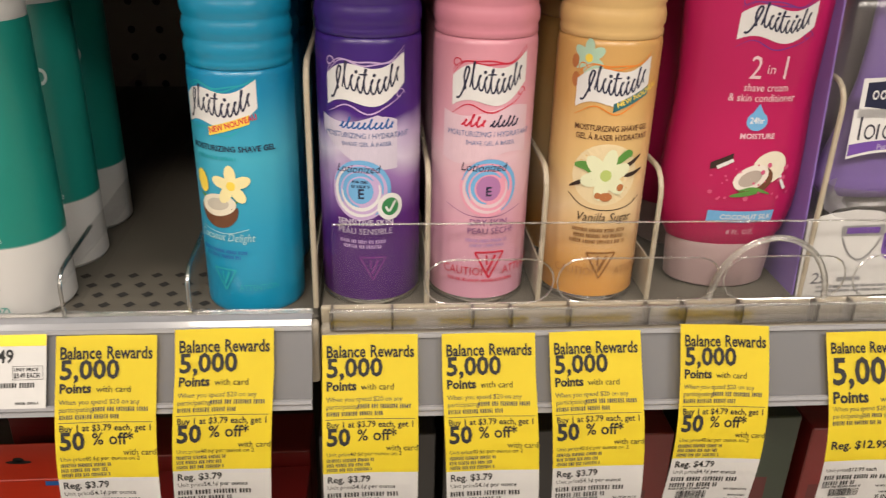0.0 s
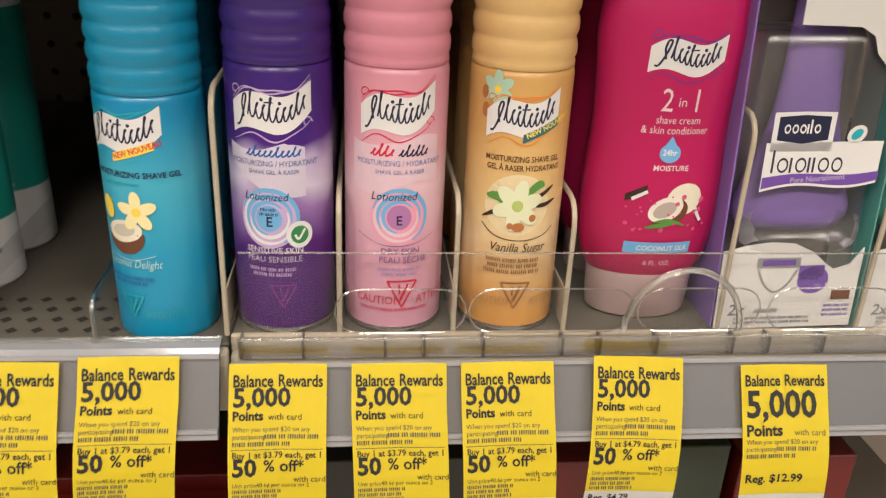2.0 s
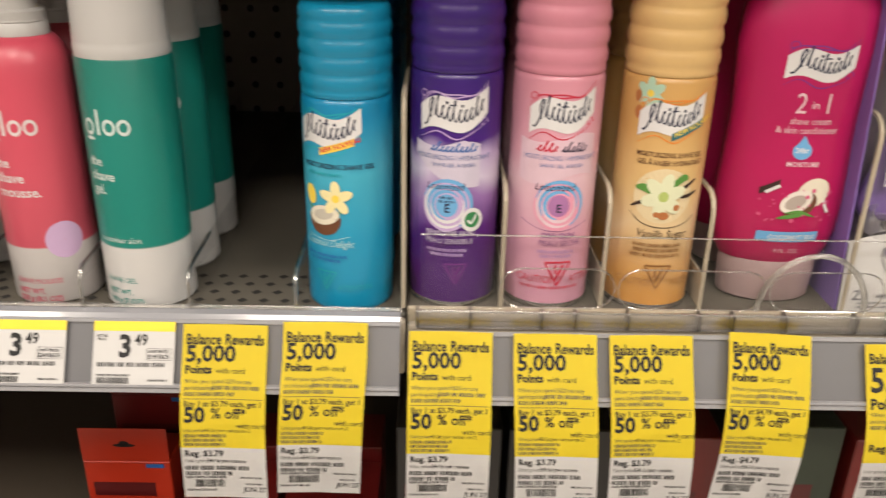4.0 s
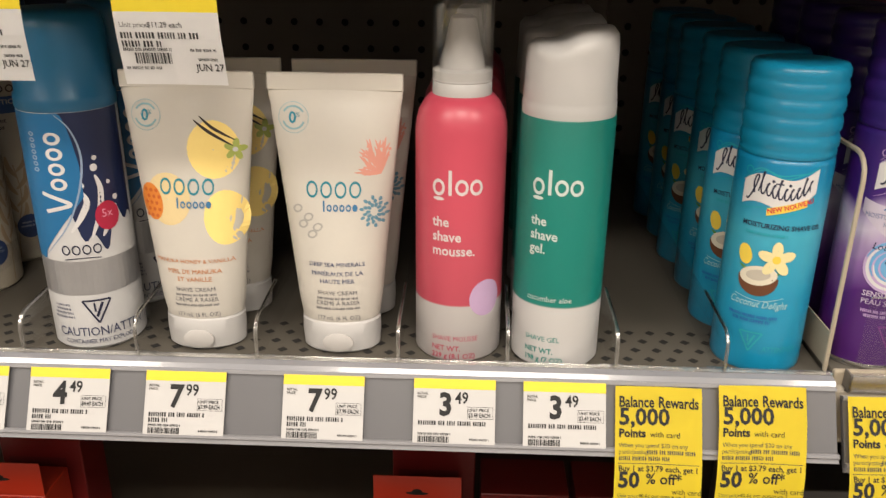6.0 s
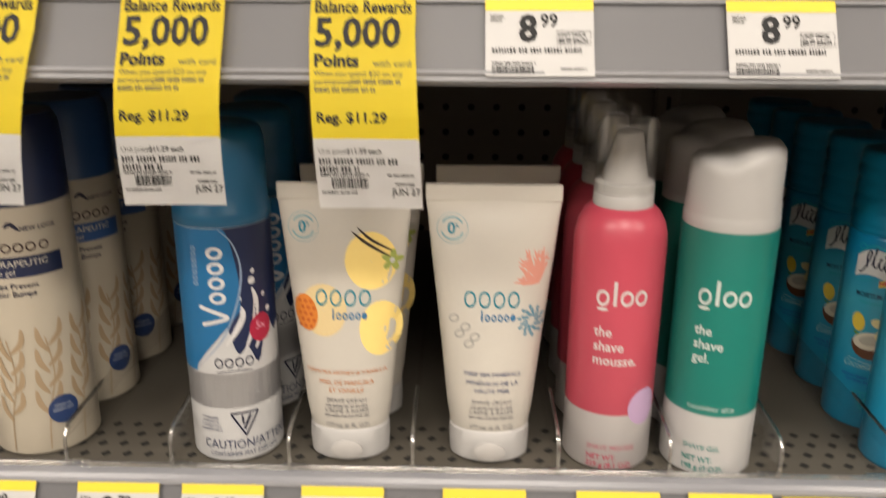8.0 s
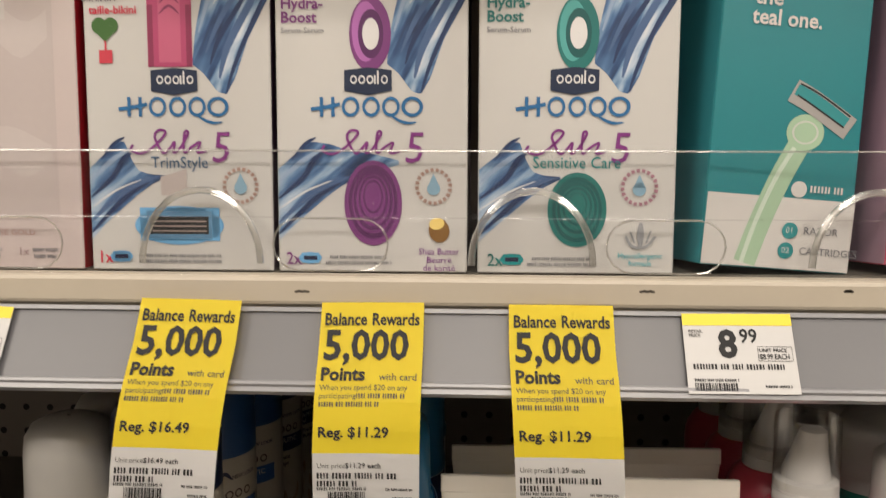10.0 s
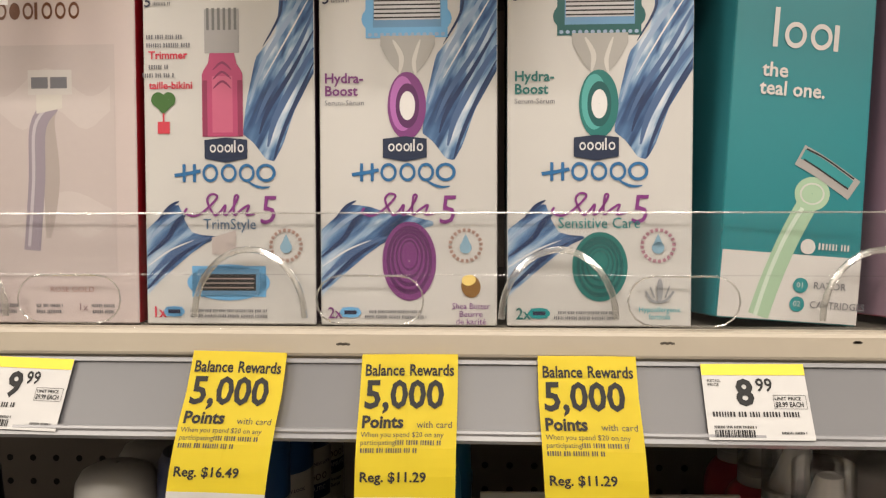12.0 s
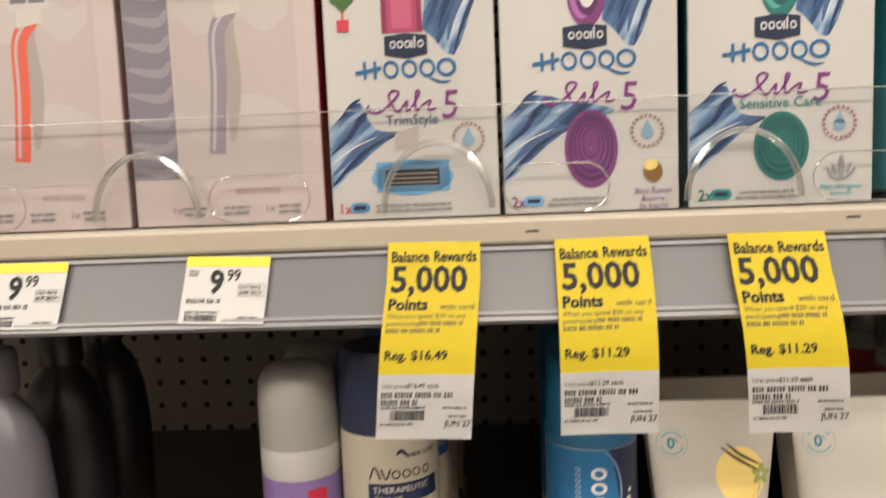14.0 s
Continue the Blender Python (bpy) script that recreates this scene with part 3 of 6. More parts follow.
def flower(layer, t, u, v, size, petal, heart, turn=0, n=5, name="flower"):
    a = layer()
    for i in range(n):
        g = turn + 360 * i / n
        a.disc(u + size * 0.55 * math.cos(radians(g)), v + size * 0.55 * math.sin(radians(g)), size * 0.52, size * 0.30, g, 16)
    a.done(name, petal, t)
    layer().disc(u, v, size * 0.24, None, 0, 12).done("flower_heart", heart, t)


def small_lines(layer, t, u, v, widths, size, gap, mat, name="fine_print"):
    a = layer()
    for i, w in enumerate(widths):
        a.letters(u - w / 2, v - gap * i, w, size * 1.15, i)
    tagged(a.done(name, mat, t), kind="stuff")


def hazard(layer, t, u, v, s, mat):
    a = layer()
    a.stroke([(u - s, v + s * 0.9), (u, v + s * 0.9), (u + s, v + s * 0.9)], s * 0.14)
    a.stroke([(u - s, v + s * 0.9), (u - s * 0.5, v), (u, v - s * 0.9)], s * 0.14)
    a.stroke([(u + s, v + s * 0.9), (u + s * 0.5, v), (u, v - s * 0.9)], s * 0.14)
    a.stroke([(u - s * 0.1, v - s * 0.4), (u + s * 0.4, v + s * 0.7)], s * 0.2).stroke([(u - s * 0.15, v), (u - s * 0.2, v + s * 0.7)], s * 0.14)
    a.done("warning_triangle", mat, t)


# turquoise coconut cans
TURQ = printed("turquoise_sleeve", [(0.0, (0.006, 0.25, 0.46)), (0.05, (0.015, 0.31, 0.52)), (0.09, (0.06, 0.40, 0.55)), (0.117, (0.006, 0.24, 0.46))], 0.28, 0.02)
TURQCAP = material("turquoise_cap", (0.006, 0.25, 0.44), 0.3, vary=0.06)


def coconut_can(m):
    t = spray_can("shave_gel_can", m, 0.0250, 0.117, 0.163, TURQ, TURQCAP, "turquoise coconut shave gel can with a ridged cap", "turquoise shave gel cans")
    L = prints(on_round(0.0250))
    script_banner(t, L, -25, 14, 97, 106, 15, TURQINK)
    L().strip([-10 + i for i in range(21)], lambda u: 91.2 + 0.30 * u, lambda u: 95.2 + 0.30 * u).done("ribbon", YELINK, t, "yellow ribbon")
    L().text("NEW NOUVEAU", -9.4, 89.4, 2.5, bold=0.03, turn=16.7, wide=0.9).done("ribbon_lettering", REDINK, t)
    L().text("MOISTURIZING SHAVE GEL", -22, 81.5, 2.6, bold=0.02, wide=0.95).done("lettering", NAVY, t)
    small_lines(L, t, -8, 77.5, (22,), 1.4, 3, TURQINK)
    a = L()
    for k, (du, dv) in enumerate(((-9, 4), (9, 2), (7, -4), (-8, -3))):
        a.stroke([(-9, 56), (-9 + du * 0.6, 56 + dv * 0.4), (-9 + du * 1.2, 56 + dv)], 1.8, True)
    a.done("leaf", LEAF, t)
    L().disc(-17.5, 66, 3.8, 5.6, 15).done("pineapple", YELINK, t)
    L().disc(-9.0, 53.5, 10.6, 9.2, 0, 24, arc=(170, 370)).done("coconut_shell", BROWNINK, t)
    L().disc(-9.0, 55.6, 9.9, 5.4, 8).done("coconut_flesh", CREAMINK, t)
    L().disc(-9.0, 56.0, 6.4, 3.0, 8).done("coconut_milk", ink("milk_ink", (0.55, 0.5, 0.42)), t)
    flower(L, t, -1.0, 65.5, 9.2, ink("frangipani_ink", (0.86, 0.76, 0.40)), YELINK, 20)
    a = L()
    a.text("Coconut Delight", -22.5, 38.2, 4.0, shear=0.3, wide=0.78)
    a.stroke([(-20, 43.5), (-6, 41.8), (6, 44.6)], 0.35)
    a.done("variety_name", ink("pale_aqua_ink", (0.45, 0.68, 0.70)), t)
    small_lines(L, t, -9, 31.8, (26, 20), 1.5, 2.6, BLUEINK)
    hazard(L, t, -8, 18, 6.0, TURQINK)
    L().text("ATTENTION", -1, 13, 3, wide=0.8).done("caution_lettering", TURQINK, t)
    return t


coco = coconut_can(pose(-0.0597, 0.3765, LOW, 0, 0, -9))
for k in range(1, 6):
    copy_thing(coco, pose(-0.0597 + 0.0010 * (-1) ** k, 0.3765 + 0.0490 * k, LOW, 0, 0, -17 + 4 * (k % 3)))


# gel cans in the cream tray
def swirl_circle(t, L, u, v, r, outer, ring, inner, core):
    L().disc(u, v, r, r * 0.97).done("swirl_disc", outer, t)
    a = L()
    for k, q in enumerate((0.95, 0.74, 0.55)):
        a.stroke([(u + r * q * math.cos(radians(d)), v + r * q * 0.95 * math.sin(radians(d))) for d in range(-60 + 50 * k, 190 + 50 * k, 25)], r * 0.15, True)
    a.done("swirl_band", ring, t)
    a = L()
    for k, q in enumerate((0.85, 0.64)):
        a.stroke([(u + r * q * math.cos(radians(d)), v + r * q * 0.95 * math.sin(radians(d))) for d in range(120 + 60 * k, 330 + 60 * k, 25)], r * 0.12, True)
    a.done("swirl_light", inner, t)
    L().disc(u, v, r * 0.42).done("swirl_core", core, t)


def tray_can(name, x, body, cap, label, yaw=0):
    return spray_can(name, pose(x, 0.3750, TRAY, 0, 0, yaw), 0.0258, 0.127, 0.178, body, cap, label, "gel cans in the cream tray", 4, True)


VIOLET = printed("violet_sleeve", [(0.0, (0.060, 0.008, 0.13)), (0.060, (0.085, 0.012, 0.18)), (0.082, (0.30, 0.16, 0.42)), (0.094, (0.62, 0.55, 0.70)), (0.104, (0.50, 0.40, 0.62)), (0.113, (0.06, 0.012, 0.20)), (0.15, (0.035, 0.010, 0.16))], 0.3, 0.035, 34)
t = tray_can("shave_gel_can", -0.0022, VIOLET, material("violet_cap", (0.040, 0.012, 0.16), 0.3), "violet sensitive skin shave gel can with ridged cap")
L = prints(on_round(0.0258))
L().strip([-26 + 2 * i for i in range(21)], lambda u: 70 + 0.014 * u * u - 0.25 * u, lambda u: 93 + 2.5 * math.sin(u * 0.12) - (0.012 * (u + 4) ** 2 if u > 4 else 0)).done("pale_field", ink("pale_lilac_field", (0.60, 0.54, 0.66)), t)
script_banner(t, L, -22, 18, 103, 113, 16, LILAC)
L().pen_line(-15, 88.2, 27, 2.4, 0.75, 10, 0.3).done("range_script", BLUEINK, t)
L().text("MOISTURIZING / HYDRATANT", -24, 83.6, 2.5, wide=0.9).text("SHAVE GEL \u00c0 RASER", -14, 80, 1.9).done("lettering", ink("slate_blue_ink", (0.12, 0.17, 0.36)), t)
swirl_circle(t, L, -4.7, 59, 15, LILAC, SKYINK, WHITEINK, SKYINK)
L().text("Lotionized", -17, 67.6, 3.7, shear=0.25, wide=0.95).done("ribbon_lettering", NAVY, t)
a = L()
a.text("E", -6.2, 55.3, 4.6, bold=0.02)
small_lines(L, t, -4.7, 62.6, (8, 9), 1.2, 2.2, NAVY)
a.done("vitamin_letter", NAVY, t)
L().disc(10, 51, 6.6).done("seal", WHITEINK, t, "round seal")
L().disc(10, 51, 4.4).done("seal_disc", GREENINK, t)
L().stroke([(7.6, 51.2), (9.4, 49), (12.6, 53.6)], 1.1).done("check_mark", WHITEINK, t)
L().text("SENSITIVE SKIN", -17, 42, 2.9, bold=0.012).text("PEAU SENSIBLE", -17, 37.6, 2.9).done("skin_lettering", ink("pale_print", (0.62, 0.55, 0.68)), t)
small_lines(L, t, -4, 33, (24, 20), 1.5, 2.6, LILAC)
hazard(L, t, 1, 20, 6.5, PURPLEINK)

ROSE = printed("rose_sleeve", [(0.0, (0.62, 0.30, 0.42)), (0.05, (0.68, 0.35, 0.46)), (0.085, (0.72, 0.48, 0.55)), (0.100, (0.70, 0.36, 0.44)), (0.15, (0.66, 0.25, 0.33))], 0.3, 0.02)
t = tray_can("shave_gel_can", 0.0506, ROSE, material("rose_cap", (0.66, 0.25, 0.33), 0.32), "pink dry skin shave gel can with ridged cap")
L = prints(on_round(0.0258))
L().strip([-24 + 2 * i for i in range(24)], lambda u: 74 + 3 * math.sin(u * 0.12), lambda u: 96 + 2.5 * math.sin(u * 0.12)).done("pale_field", ink("pale_rose_field", (0.70, 0.50, 0.58)), t)
script_banner(t, L, -19, 19, 103, 114, 16, REDINK)
L().pen_line(-13.5, 89.2, 12, 2.6, 0.9, 4, 0.3).done("range_script", REDINK, t)
L().pen_line(0.5, 89.2, 15, 2.5, 0.75, 6, 0.3).done("range_script", NAVY, t)
L().text("MOISTURIZING / HYDRATANT", -21, 84.4, 2.5, wide=0.9).text("SHAVE GEL \u00c0 RASER", -11, 80.6, 1.9).done("lettering", ink("slate_blue_ink", (0.16, 0.22, 0.42)), t)
swirl_circle(t, L, 1.4, 60, 14.5, PINKINK, SKYINK, ink("pale_pink_ink", (0.74, 0.56, 0.62)), ink("plum_core", (0.42, 0.18, 0.40)))
L().text("Lotionized", -13, 68.2, 3.9, shear=0.25, wide=0.95).done("ribbon_lettering", NAVY, t)
L().text("E", -0.2, 56.4, 4.4, bold=0.02).done("vitamin_letter", NAVY, t)
L().stroke([(-20, 51), (-8, 46.5), (6, 46), (20, 50)], 0.3).text("DRY SKIN", -7.5, 41.6, 3.1, bold=0.012).text("PEAU S\u00c8CHE", -8.5, 37.2, 3.1).done("skin_lettering", ink("plum_print", (0.22, 0.08, 0.24)), t)
small_lines(L, t, 2, 33, (22, 18), 1.5, 2.6, ink("mauve_print", (0.42, 0.26, 0.5)))
hazard(L, t, 3.5, 21, 7.5, REDINK)
L().text("CAUTION", -21, 15.6, 4.2, wide=0.88).text("ATTENTION", 11, 15.6, 4.2, wide=0.88).done("caution_lettering", REDINK, t)
small_lines(L, t, 0, 12, (36,), 1.4, 2.5, REDINK)

HONEY = printed("vanilla_sleeve", [(0.0, (0.56, 0.24, 0.04)), (0.030, (0.66, 0.33, 0.08)), (0.062, (0.74, 0.56, 0.32)), (0.090, (0.70, 0.47, 0.20)), (0.116, (0.62, 0.36, 0.12)), (0.127, (0.62, 0.36, 0.12))], 0.3, 0.03, 28)
t = tray_can("shave_gel_can", 0.1078, HONEY, material("vanilla_cap", (0.70, 0.46, 0.19), 0.32), "golden vanilla shave gel can with ridged cap")
L = prints(on_round(0.0258))
L().disc(-2, 66, 17, 15).done("pale_field", ink("cream_field", (0.76, 0.62, 0.38)), t)
flower(L, t, -16, 119, 8, MINT, YELINK, 30, 6)
L().disc(-22, 109, 2.2, 3.4).disc(-23, 117, 2, 3).done("amber_crystal", ink("amber_ink", (0.45, 0.16, 0.05)), t)
script_banner(t, L, -21, 16, 102, 113, 15, ORANGEINK)
L().strip([-2 + i for i in range(19)], lambda u: 96.5 + 0.42 * u, lambda u: 100.5 + 0.42 * u).done("ribbon", ink("deep_teal_ribbon", (0.03, 0.15, 0.17)), t)
L().text("NEW NOUVEAU", 0, 97.9, 2.3, bold=0.02, turn=22).done("ribbon_lettering", YELINK, t)
L().text("MOISTURIZING SHAVE GEL", -20, 87, 2.6, bold=0.012, wide=0.85).text("GEL \u00c0 RASER HYDRATANT", -19, 82.8, 2.6, bold=0.012, wide=0.85).done("lettering", ink("brown_print", (0.12, 0.05, 0.02)), t)
a = L()
for q in (((-5, 64), (-12, 63), (-20, 59)), ((3, 69), (10, 71), (17, 75)), ((6, 66), (12, 66), (19, 68))):
    a.stroke(q, 2.2, True)
a.done("vanilla_pod", DARKINK, t)
a = L()
for q in (((-6, 66), (-12, 70), (-18, 70)), ((0, 70), (8, 76), (11, 75))):
    a.stroke(q, 4.2, True)
a.done("leaf", LEAF, t)
flower(L, t, -2, 66, 12, ink("vanilla_petal", (0.74, 0.76, 0.52)), ink("petal_heart", (0.45, 0.55, 0.16)), 18, 6)
L().disc(-1, 55.5, 3.2, 2.2).disc(6, 60, 1.8).disc(-5, 56, 1.6).done("amber_crystal", ink("amber_ink", (0.45, 0.16, 0.05)), t)
L().stroke([(-20, 56), (-12, 50.5), (0, 48.8), (12, 50.5), (19, 54.5)], 0.45).text("Vanilla Sugar", -15, 43, 4.4, shear=0.25, wide=0.9).done("variety_name", DARKINK, t)
small_lines(L, t, -2, 37.6, (28, 26, 30), 1.7, 3.0, ink("umber_print", (0.25, 0.10, 0.02)))
hazard(L, t, 0, 20, 7.5, ink("ochre_print", (0.30, 0.13, 0.03)))
L().text("CAUTION", -24, 14.6, 4.2, wide=0.86).text("ATTENTION", 8, 14.6, 4.2, wide=0.86).done("caution_lettering", ink("ochre_print", (0.42, 0.20, 0.06)), t)
for src_x in (-0.0022, 0.0506, 0.1078):
    first = next(o for o in bpy.data.objects if o.parent is None and o.name.startswith("shave_gel_can") and abs(o.location.x - src_x) < 1e-4 and abs(o.location.y - 0.3750) < 1e-4)
    for k in (1, 2, 3):
        copy_thing(first, pose(src_x, 0.3750 + 0.050 * k, TRAY, 0, 0, 12 * k))


# ---- two-in-one bottle ----
def conditioner_bottle(m):
    t = thing("conditioner_bottle", m, "magenta shave cream bottle standing on its frosted cap", "bottle")
    prof = [(0.0285, 0.0245), (0.0315, 0.030), (0.0345, 0.042), (0.0358, 0.056), (0.0352, 0.075), (0.0340, 0.092), (0.0338, 0.105), (0.0350, 0.125), (0.0362, 0.142), (0.0350, 0.160), (0.0300, 0.172), (0.018, 0.177)]
    smooth(part("body", lathe(prof, 64, 1, 0.60), printed("magenta_plastic", [(0.0, (0.44, 0.008, 0.085)), (0.10, (0.49, 0.010, 0.105)), (0.18, (0.49, 0.010, 0.115))], 0.3), t))
    cap = [(0.0245, 0.0), (0.0262, 0.0012), (0.0272, 0.012), (0.0275, 0.0225), (0.0262, 0.0245)]
    smooth(part("cap", lathe(cap, 64, 1, 0.66), material("frosted_pink_cap", (0.38, 0.27, 0.27), 0.35, vary=0.08), t, "frosted pale cap"))

    def f(u, v, lift=0.0):
        z = min(max(v, 0.026), 0.170)
        for (r0, z0), (r1, z1) in zip(prof, prof[1:]):
            if z0 <= z <= z1:
                r = r0 + (r1 - r0) * (z - z0) / (z1 - z0)
                break
        q = max(-0.98, min(0.98, u / r))
        return Vector((u, -(0.60 * r * math.sqrt(1 - q * q) + lift), v))
    L = prints(f)
    script_banner(t, L, -17, 18, 131, 137, 14, PURPLEINK)
    L().text("2", -9, 109, 10.5, wide=0.8).text("in", -1, 111.5, 4.2).text("1", 5.0, 109, 10.5, wide=0.8).text("shave cream", -10, 103.2, 3.6, wide=0.82).text("& skin conditioner", -16, 98.4, 3.6, wide=0.82).text("MOISTURE", -8, 80.8, 2.5, bold=0.02).text("8 FL. OZ.", -5.5, 31, 2.5).done("lettering", ink("pale_pink_print", (0.76, 0.56, 0.60)), t)
    L().disc(-1, 89.2, 5.0, 4.6).strip([-5.4 + 0.55 * i for i in range(17)], lambda u: 90, lambda u: 90 + max(0, 7.5 - 1.65 * abs(u + 1))).done("drop", SKYINK, t, "blue water drop")
    L().text("24hr", -4.6, 88.2, 2.8, bold=0.02, wide=0.9).done("drop_lettering", WHITEINK, t)
    L().disc(9.5, 66.5, 9.0, 8.0, 20).done("coconut_half", CREAMINK, t)
    L().disc(3, 60, 9.5, 7.0, 20).done("coconut_shell", BROWNINK, t)
    L().disc(1.0, 61.5, 9.0, 6.0, 25).done("coconut_flesh", ink("flesh_ink", (0.80, 0.74, 0.66)), t)
    L().disc(0.6, 61.2, 6.0, 3.7, 25).done("coconut_hollow", ink("hollow_ink", (0.45, 0.38, 0.33)), t)
    a = L()
    a.stroke([(-8, 52), (0, 53.5), (8, 55)], 2.6, True).stroke([(-4, 55), (3, 56), (12, 53)], 1.8, True)
    a.done("leaf", LEAF, t)
    L().strip([-19 + 1.2 * i for i in range(9)], lambda u: 65 + 0.4 * (u + 19), lambda u: 68.5 + 0.55 * (u + 19)).done("coconut_chip", DARKINK, t)
    L().stroke([(-16, 66.2), (-12, 68.6), (-9, 70.4)], 1.7).done("coconut_chip", WHITEINK, t)
    L().stroke([(16, 62), (18, 58), (20, 55)], 1.6).done("coconut_chip", WHITEINK, t)
    a = L()
    rnd = random.Random(4)
    for i in range(26):
        a.disc(rnd.uniform(-20, 22), rnd.uniform(49, 70), rnd.uniform(0.4, 1.3), None, 0, 10)
    tagged(a.done("bubble", ink("bubble_ink", (0.64, 0.10, 0.22)), t), kind="stuff")
    L().bar(-16.5, 17, 38, 44.2).done("name_plate", SKYINK, t, "sky blue name plate")
    L().text("COCONUT SILK", -10.5, 39.7, 2.6, bold=0.02, wide=0.95).done("name_lettering", WHITEINK, t)
    return t


bottle = conditioner_bottle(pose(0.1785, 0.381, TRAY, 0, 0.2, 0))
for k in (1, 2, 3):
    copy_thing(bottle, pose(0.1785, 0.381 + 0.05 * k, TRAY, 0, 0.2, 0))


# ---- razor blister packs on the lower shelf ----
def blister_pack(x, accent, accent_ink, name_l):
    """A razor under a clear bubble: coloured card behind, a white header above and a white arched card below."""
    t = thing("razor_pack", pose(x, 0.3545, TRAY, -2.0, -1.5, 0), name_l, "razor pack", "blister packs")
    # Backing card is greyed: the blister's dim interior reflection is put into its colour.
    part("backing_card", block(-0.036, 0.036, 0.034, 0.036, 0, 0.205, 0.0006), material("greyed_backing_card", (0.27, 0.235, 0.235), 0.5), t, "backing card, greyed for dim reflections under the blister")
    part("side_card", block(-0.0372, -0.0362, 0.0005, 0.036, 0, 0.200, 0.0003, 1), accent, t, "coloured card edge")
    low = [(-36, 0), (36, 0), (36, 43), (30, 34), (22, 31.5), (17, 35), (10, 41), (0, 45.5), (-12, 46.5), (-24, 45), (-36, 42)]
    top = [(-16, 205), (36, 205), (36, 128), (28, 131), (22, 137), (19, 145), (12, 149), (-16, 150)]
    for nm, outline, lb in (("front_card", low, "white arched front card"), ("header_card", top, "white header card with a rounded corner")):
        bm = bmesh.new()
        rings = [[bm.verts.new((u / 1000, y, v / 1000)) for u, v in outline] for y in (-0.0008, 0.0)]
        bm.faces.new(rings[0])
        bm.faces.new(rings[1][::-1])
        for i in range(len(outline)):
            bm.faces.new((rings[0][i - 1], rings[0][i], rings[1][i], rings[1][i - 1]))
        part(nm, bm, WHITE, t, lb)
    sh = block(-0.0355, 0.0355, 0.0012, 0.033, 0.006, 0.148, 0.007, 3)
    for v in sh.verts:
        if v.co.z > 0.1:
            v.co.x = v.co.x * 0.90 + 0.001
    smooth(part("blister", sh, SMOKE, t, "clear plastic blister")).visible_shadow = False
    prof = [(0.012, 0.185), (0.0135, 0.160), (0.0145, 0.130), (0.0165, 0.110), (0.0215, 0.090), (0.0270, 0.074), (0.0305, 0.063), (0.0302, 0.058), (0.0265, 0.0530), (0.012, 0.051)]
    smooth(part("razor_handle", lathe(prof, 44, 1, 0.42), accent, t, "glossy coloured razor handle"), 60).location = (0.003, 0.018, -0.003)
    smooth(part("holder_dish", lathe([(0.0285, 0.060), (0.0300, 0.054), (0.0285, 0.047), (0.024, 0.044)], 44, 1, 0.45, False), SMOKE, t, "clear moulded dish")).visible_shadow = False
    L = prints(lambda u, v, lift=0.0: Vector((u + 0.0085, 0.0005 - lift, v - 0.007)), 0.000015)
    L().strip([-29.5 + i for i in range(31)], lambda u: 99, lambda u: 118 - 0.4 * abs(u + 14) / 15).strip([-31.5 + 1.4 * i for i in range(42)], lambda u: 79.5 + 0.07 * (u + 30) + 1.6 * math.sin((u + 30) * 0.11), lambda u: 103.5 + 0.01 * u).disc(12, 107, 5.0, 4.0, 35).done("name_plate", WHITEINK, t, "white-edged name plate")
    L().strip([-27 + i for i in range(26)], lambda u: 104.5 - 1.8 * (1 - abs(u + 14.5) / 12.5), lambda u: 116.4 - 0.8 * abs(u + 14.5) / 12.5).done("brand_shield", NAVY, t, "navy shield")
    L().shapes(-24, 107.6, "oooilo", 4.4, 0.9, 0.70).done("brand_bar", WHITEINK, t)
    L().shapes(-27, 88.6, "loioiioo", 7.4, 1.1, 0.74).done("brand_shape", ink("slate_word", (0.03, 0.03, 0.05)), t)
    L().strip([-31 + 1.4 * i for i in range(42)], lambda u: 80.8 + 0.07 * (u + 30) + 1.6 * math.sin((u + 30) * 0.11), lambda u: 86.4 + 0.05 * (u + 30) + 1.0 * math.sin((u + 30) * 0.11)).done("name_stripe", accent_ink, t, "coloured ribbon")
    L().text("Pure Nourishment", -17, 83.6, 2.6, bold=0.02, turn=3.5, wide=0.95).done("ribbon_lettering", ink("ribbon_pale", (0.42, 0.36, 0.55)), t)
    L().disc(12, 107, 3.2, 2.1, 40).done("drop", TURQINK, t)
    L = prints(on_flat(-0.0009), 0.000015)
    L().text("2x", -30, 7.5, 6.0, bold=0.01, shear=0.15).done("count", GREYTEXT, t)
    L().bar(-18, 4, 33, 38.5).stroke([(-17, 32), (-13, 24), (-7, 20), (-1, 24), (3, 32)], 1.0).bar(-16, -4, 8.5, 10.8).done("cartridge_picture", SILVER, t)
    L().bar(-15.5, 1.5, 34.2, 37.4).done("cartridge_blade", accent_ink, t)
    L().disc(12, 26, 8, 7.4).bar(4, 17, 28, 34).done("scent_disc", accent_ink, t)
    L().bar(23, 33, 15, 20).done("nut_picture", BROWNINK, t)
    small_lines(L, t, -6, 4.8, (40, 40), 1.3, 2.4, GREYTEXT)
    small_lines(L, t, 27, 11, (14, 14, 14), 1.3, 2.6, accent_ink)
    small_lines(L, t, 10, 26, (9,), 1.6, 2.3, NAVY)
    L = prints(on_flat(-0.0009), 0.000015)
    L().disc(0, 176, 2.4).disc(22, 174, 3.0).disc(23, 164, 1.2).done("header_print", ink("pale_header_print", (0.50, 0.52, 0.50)), t)
    return t


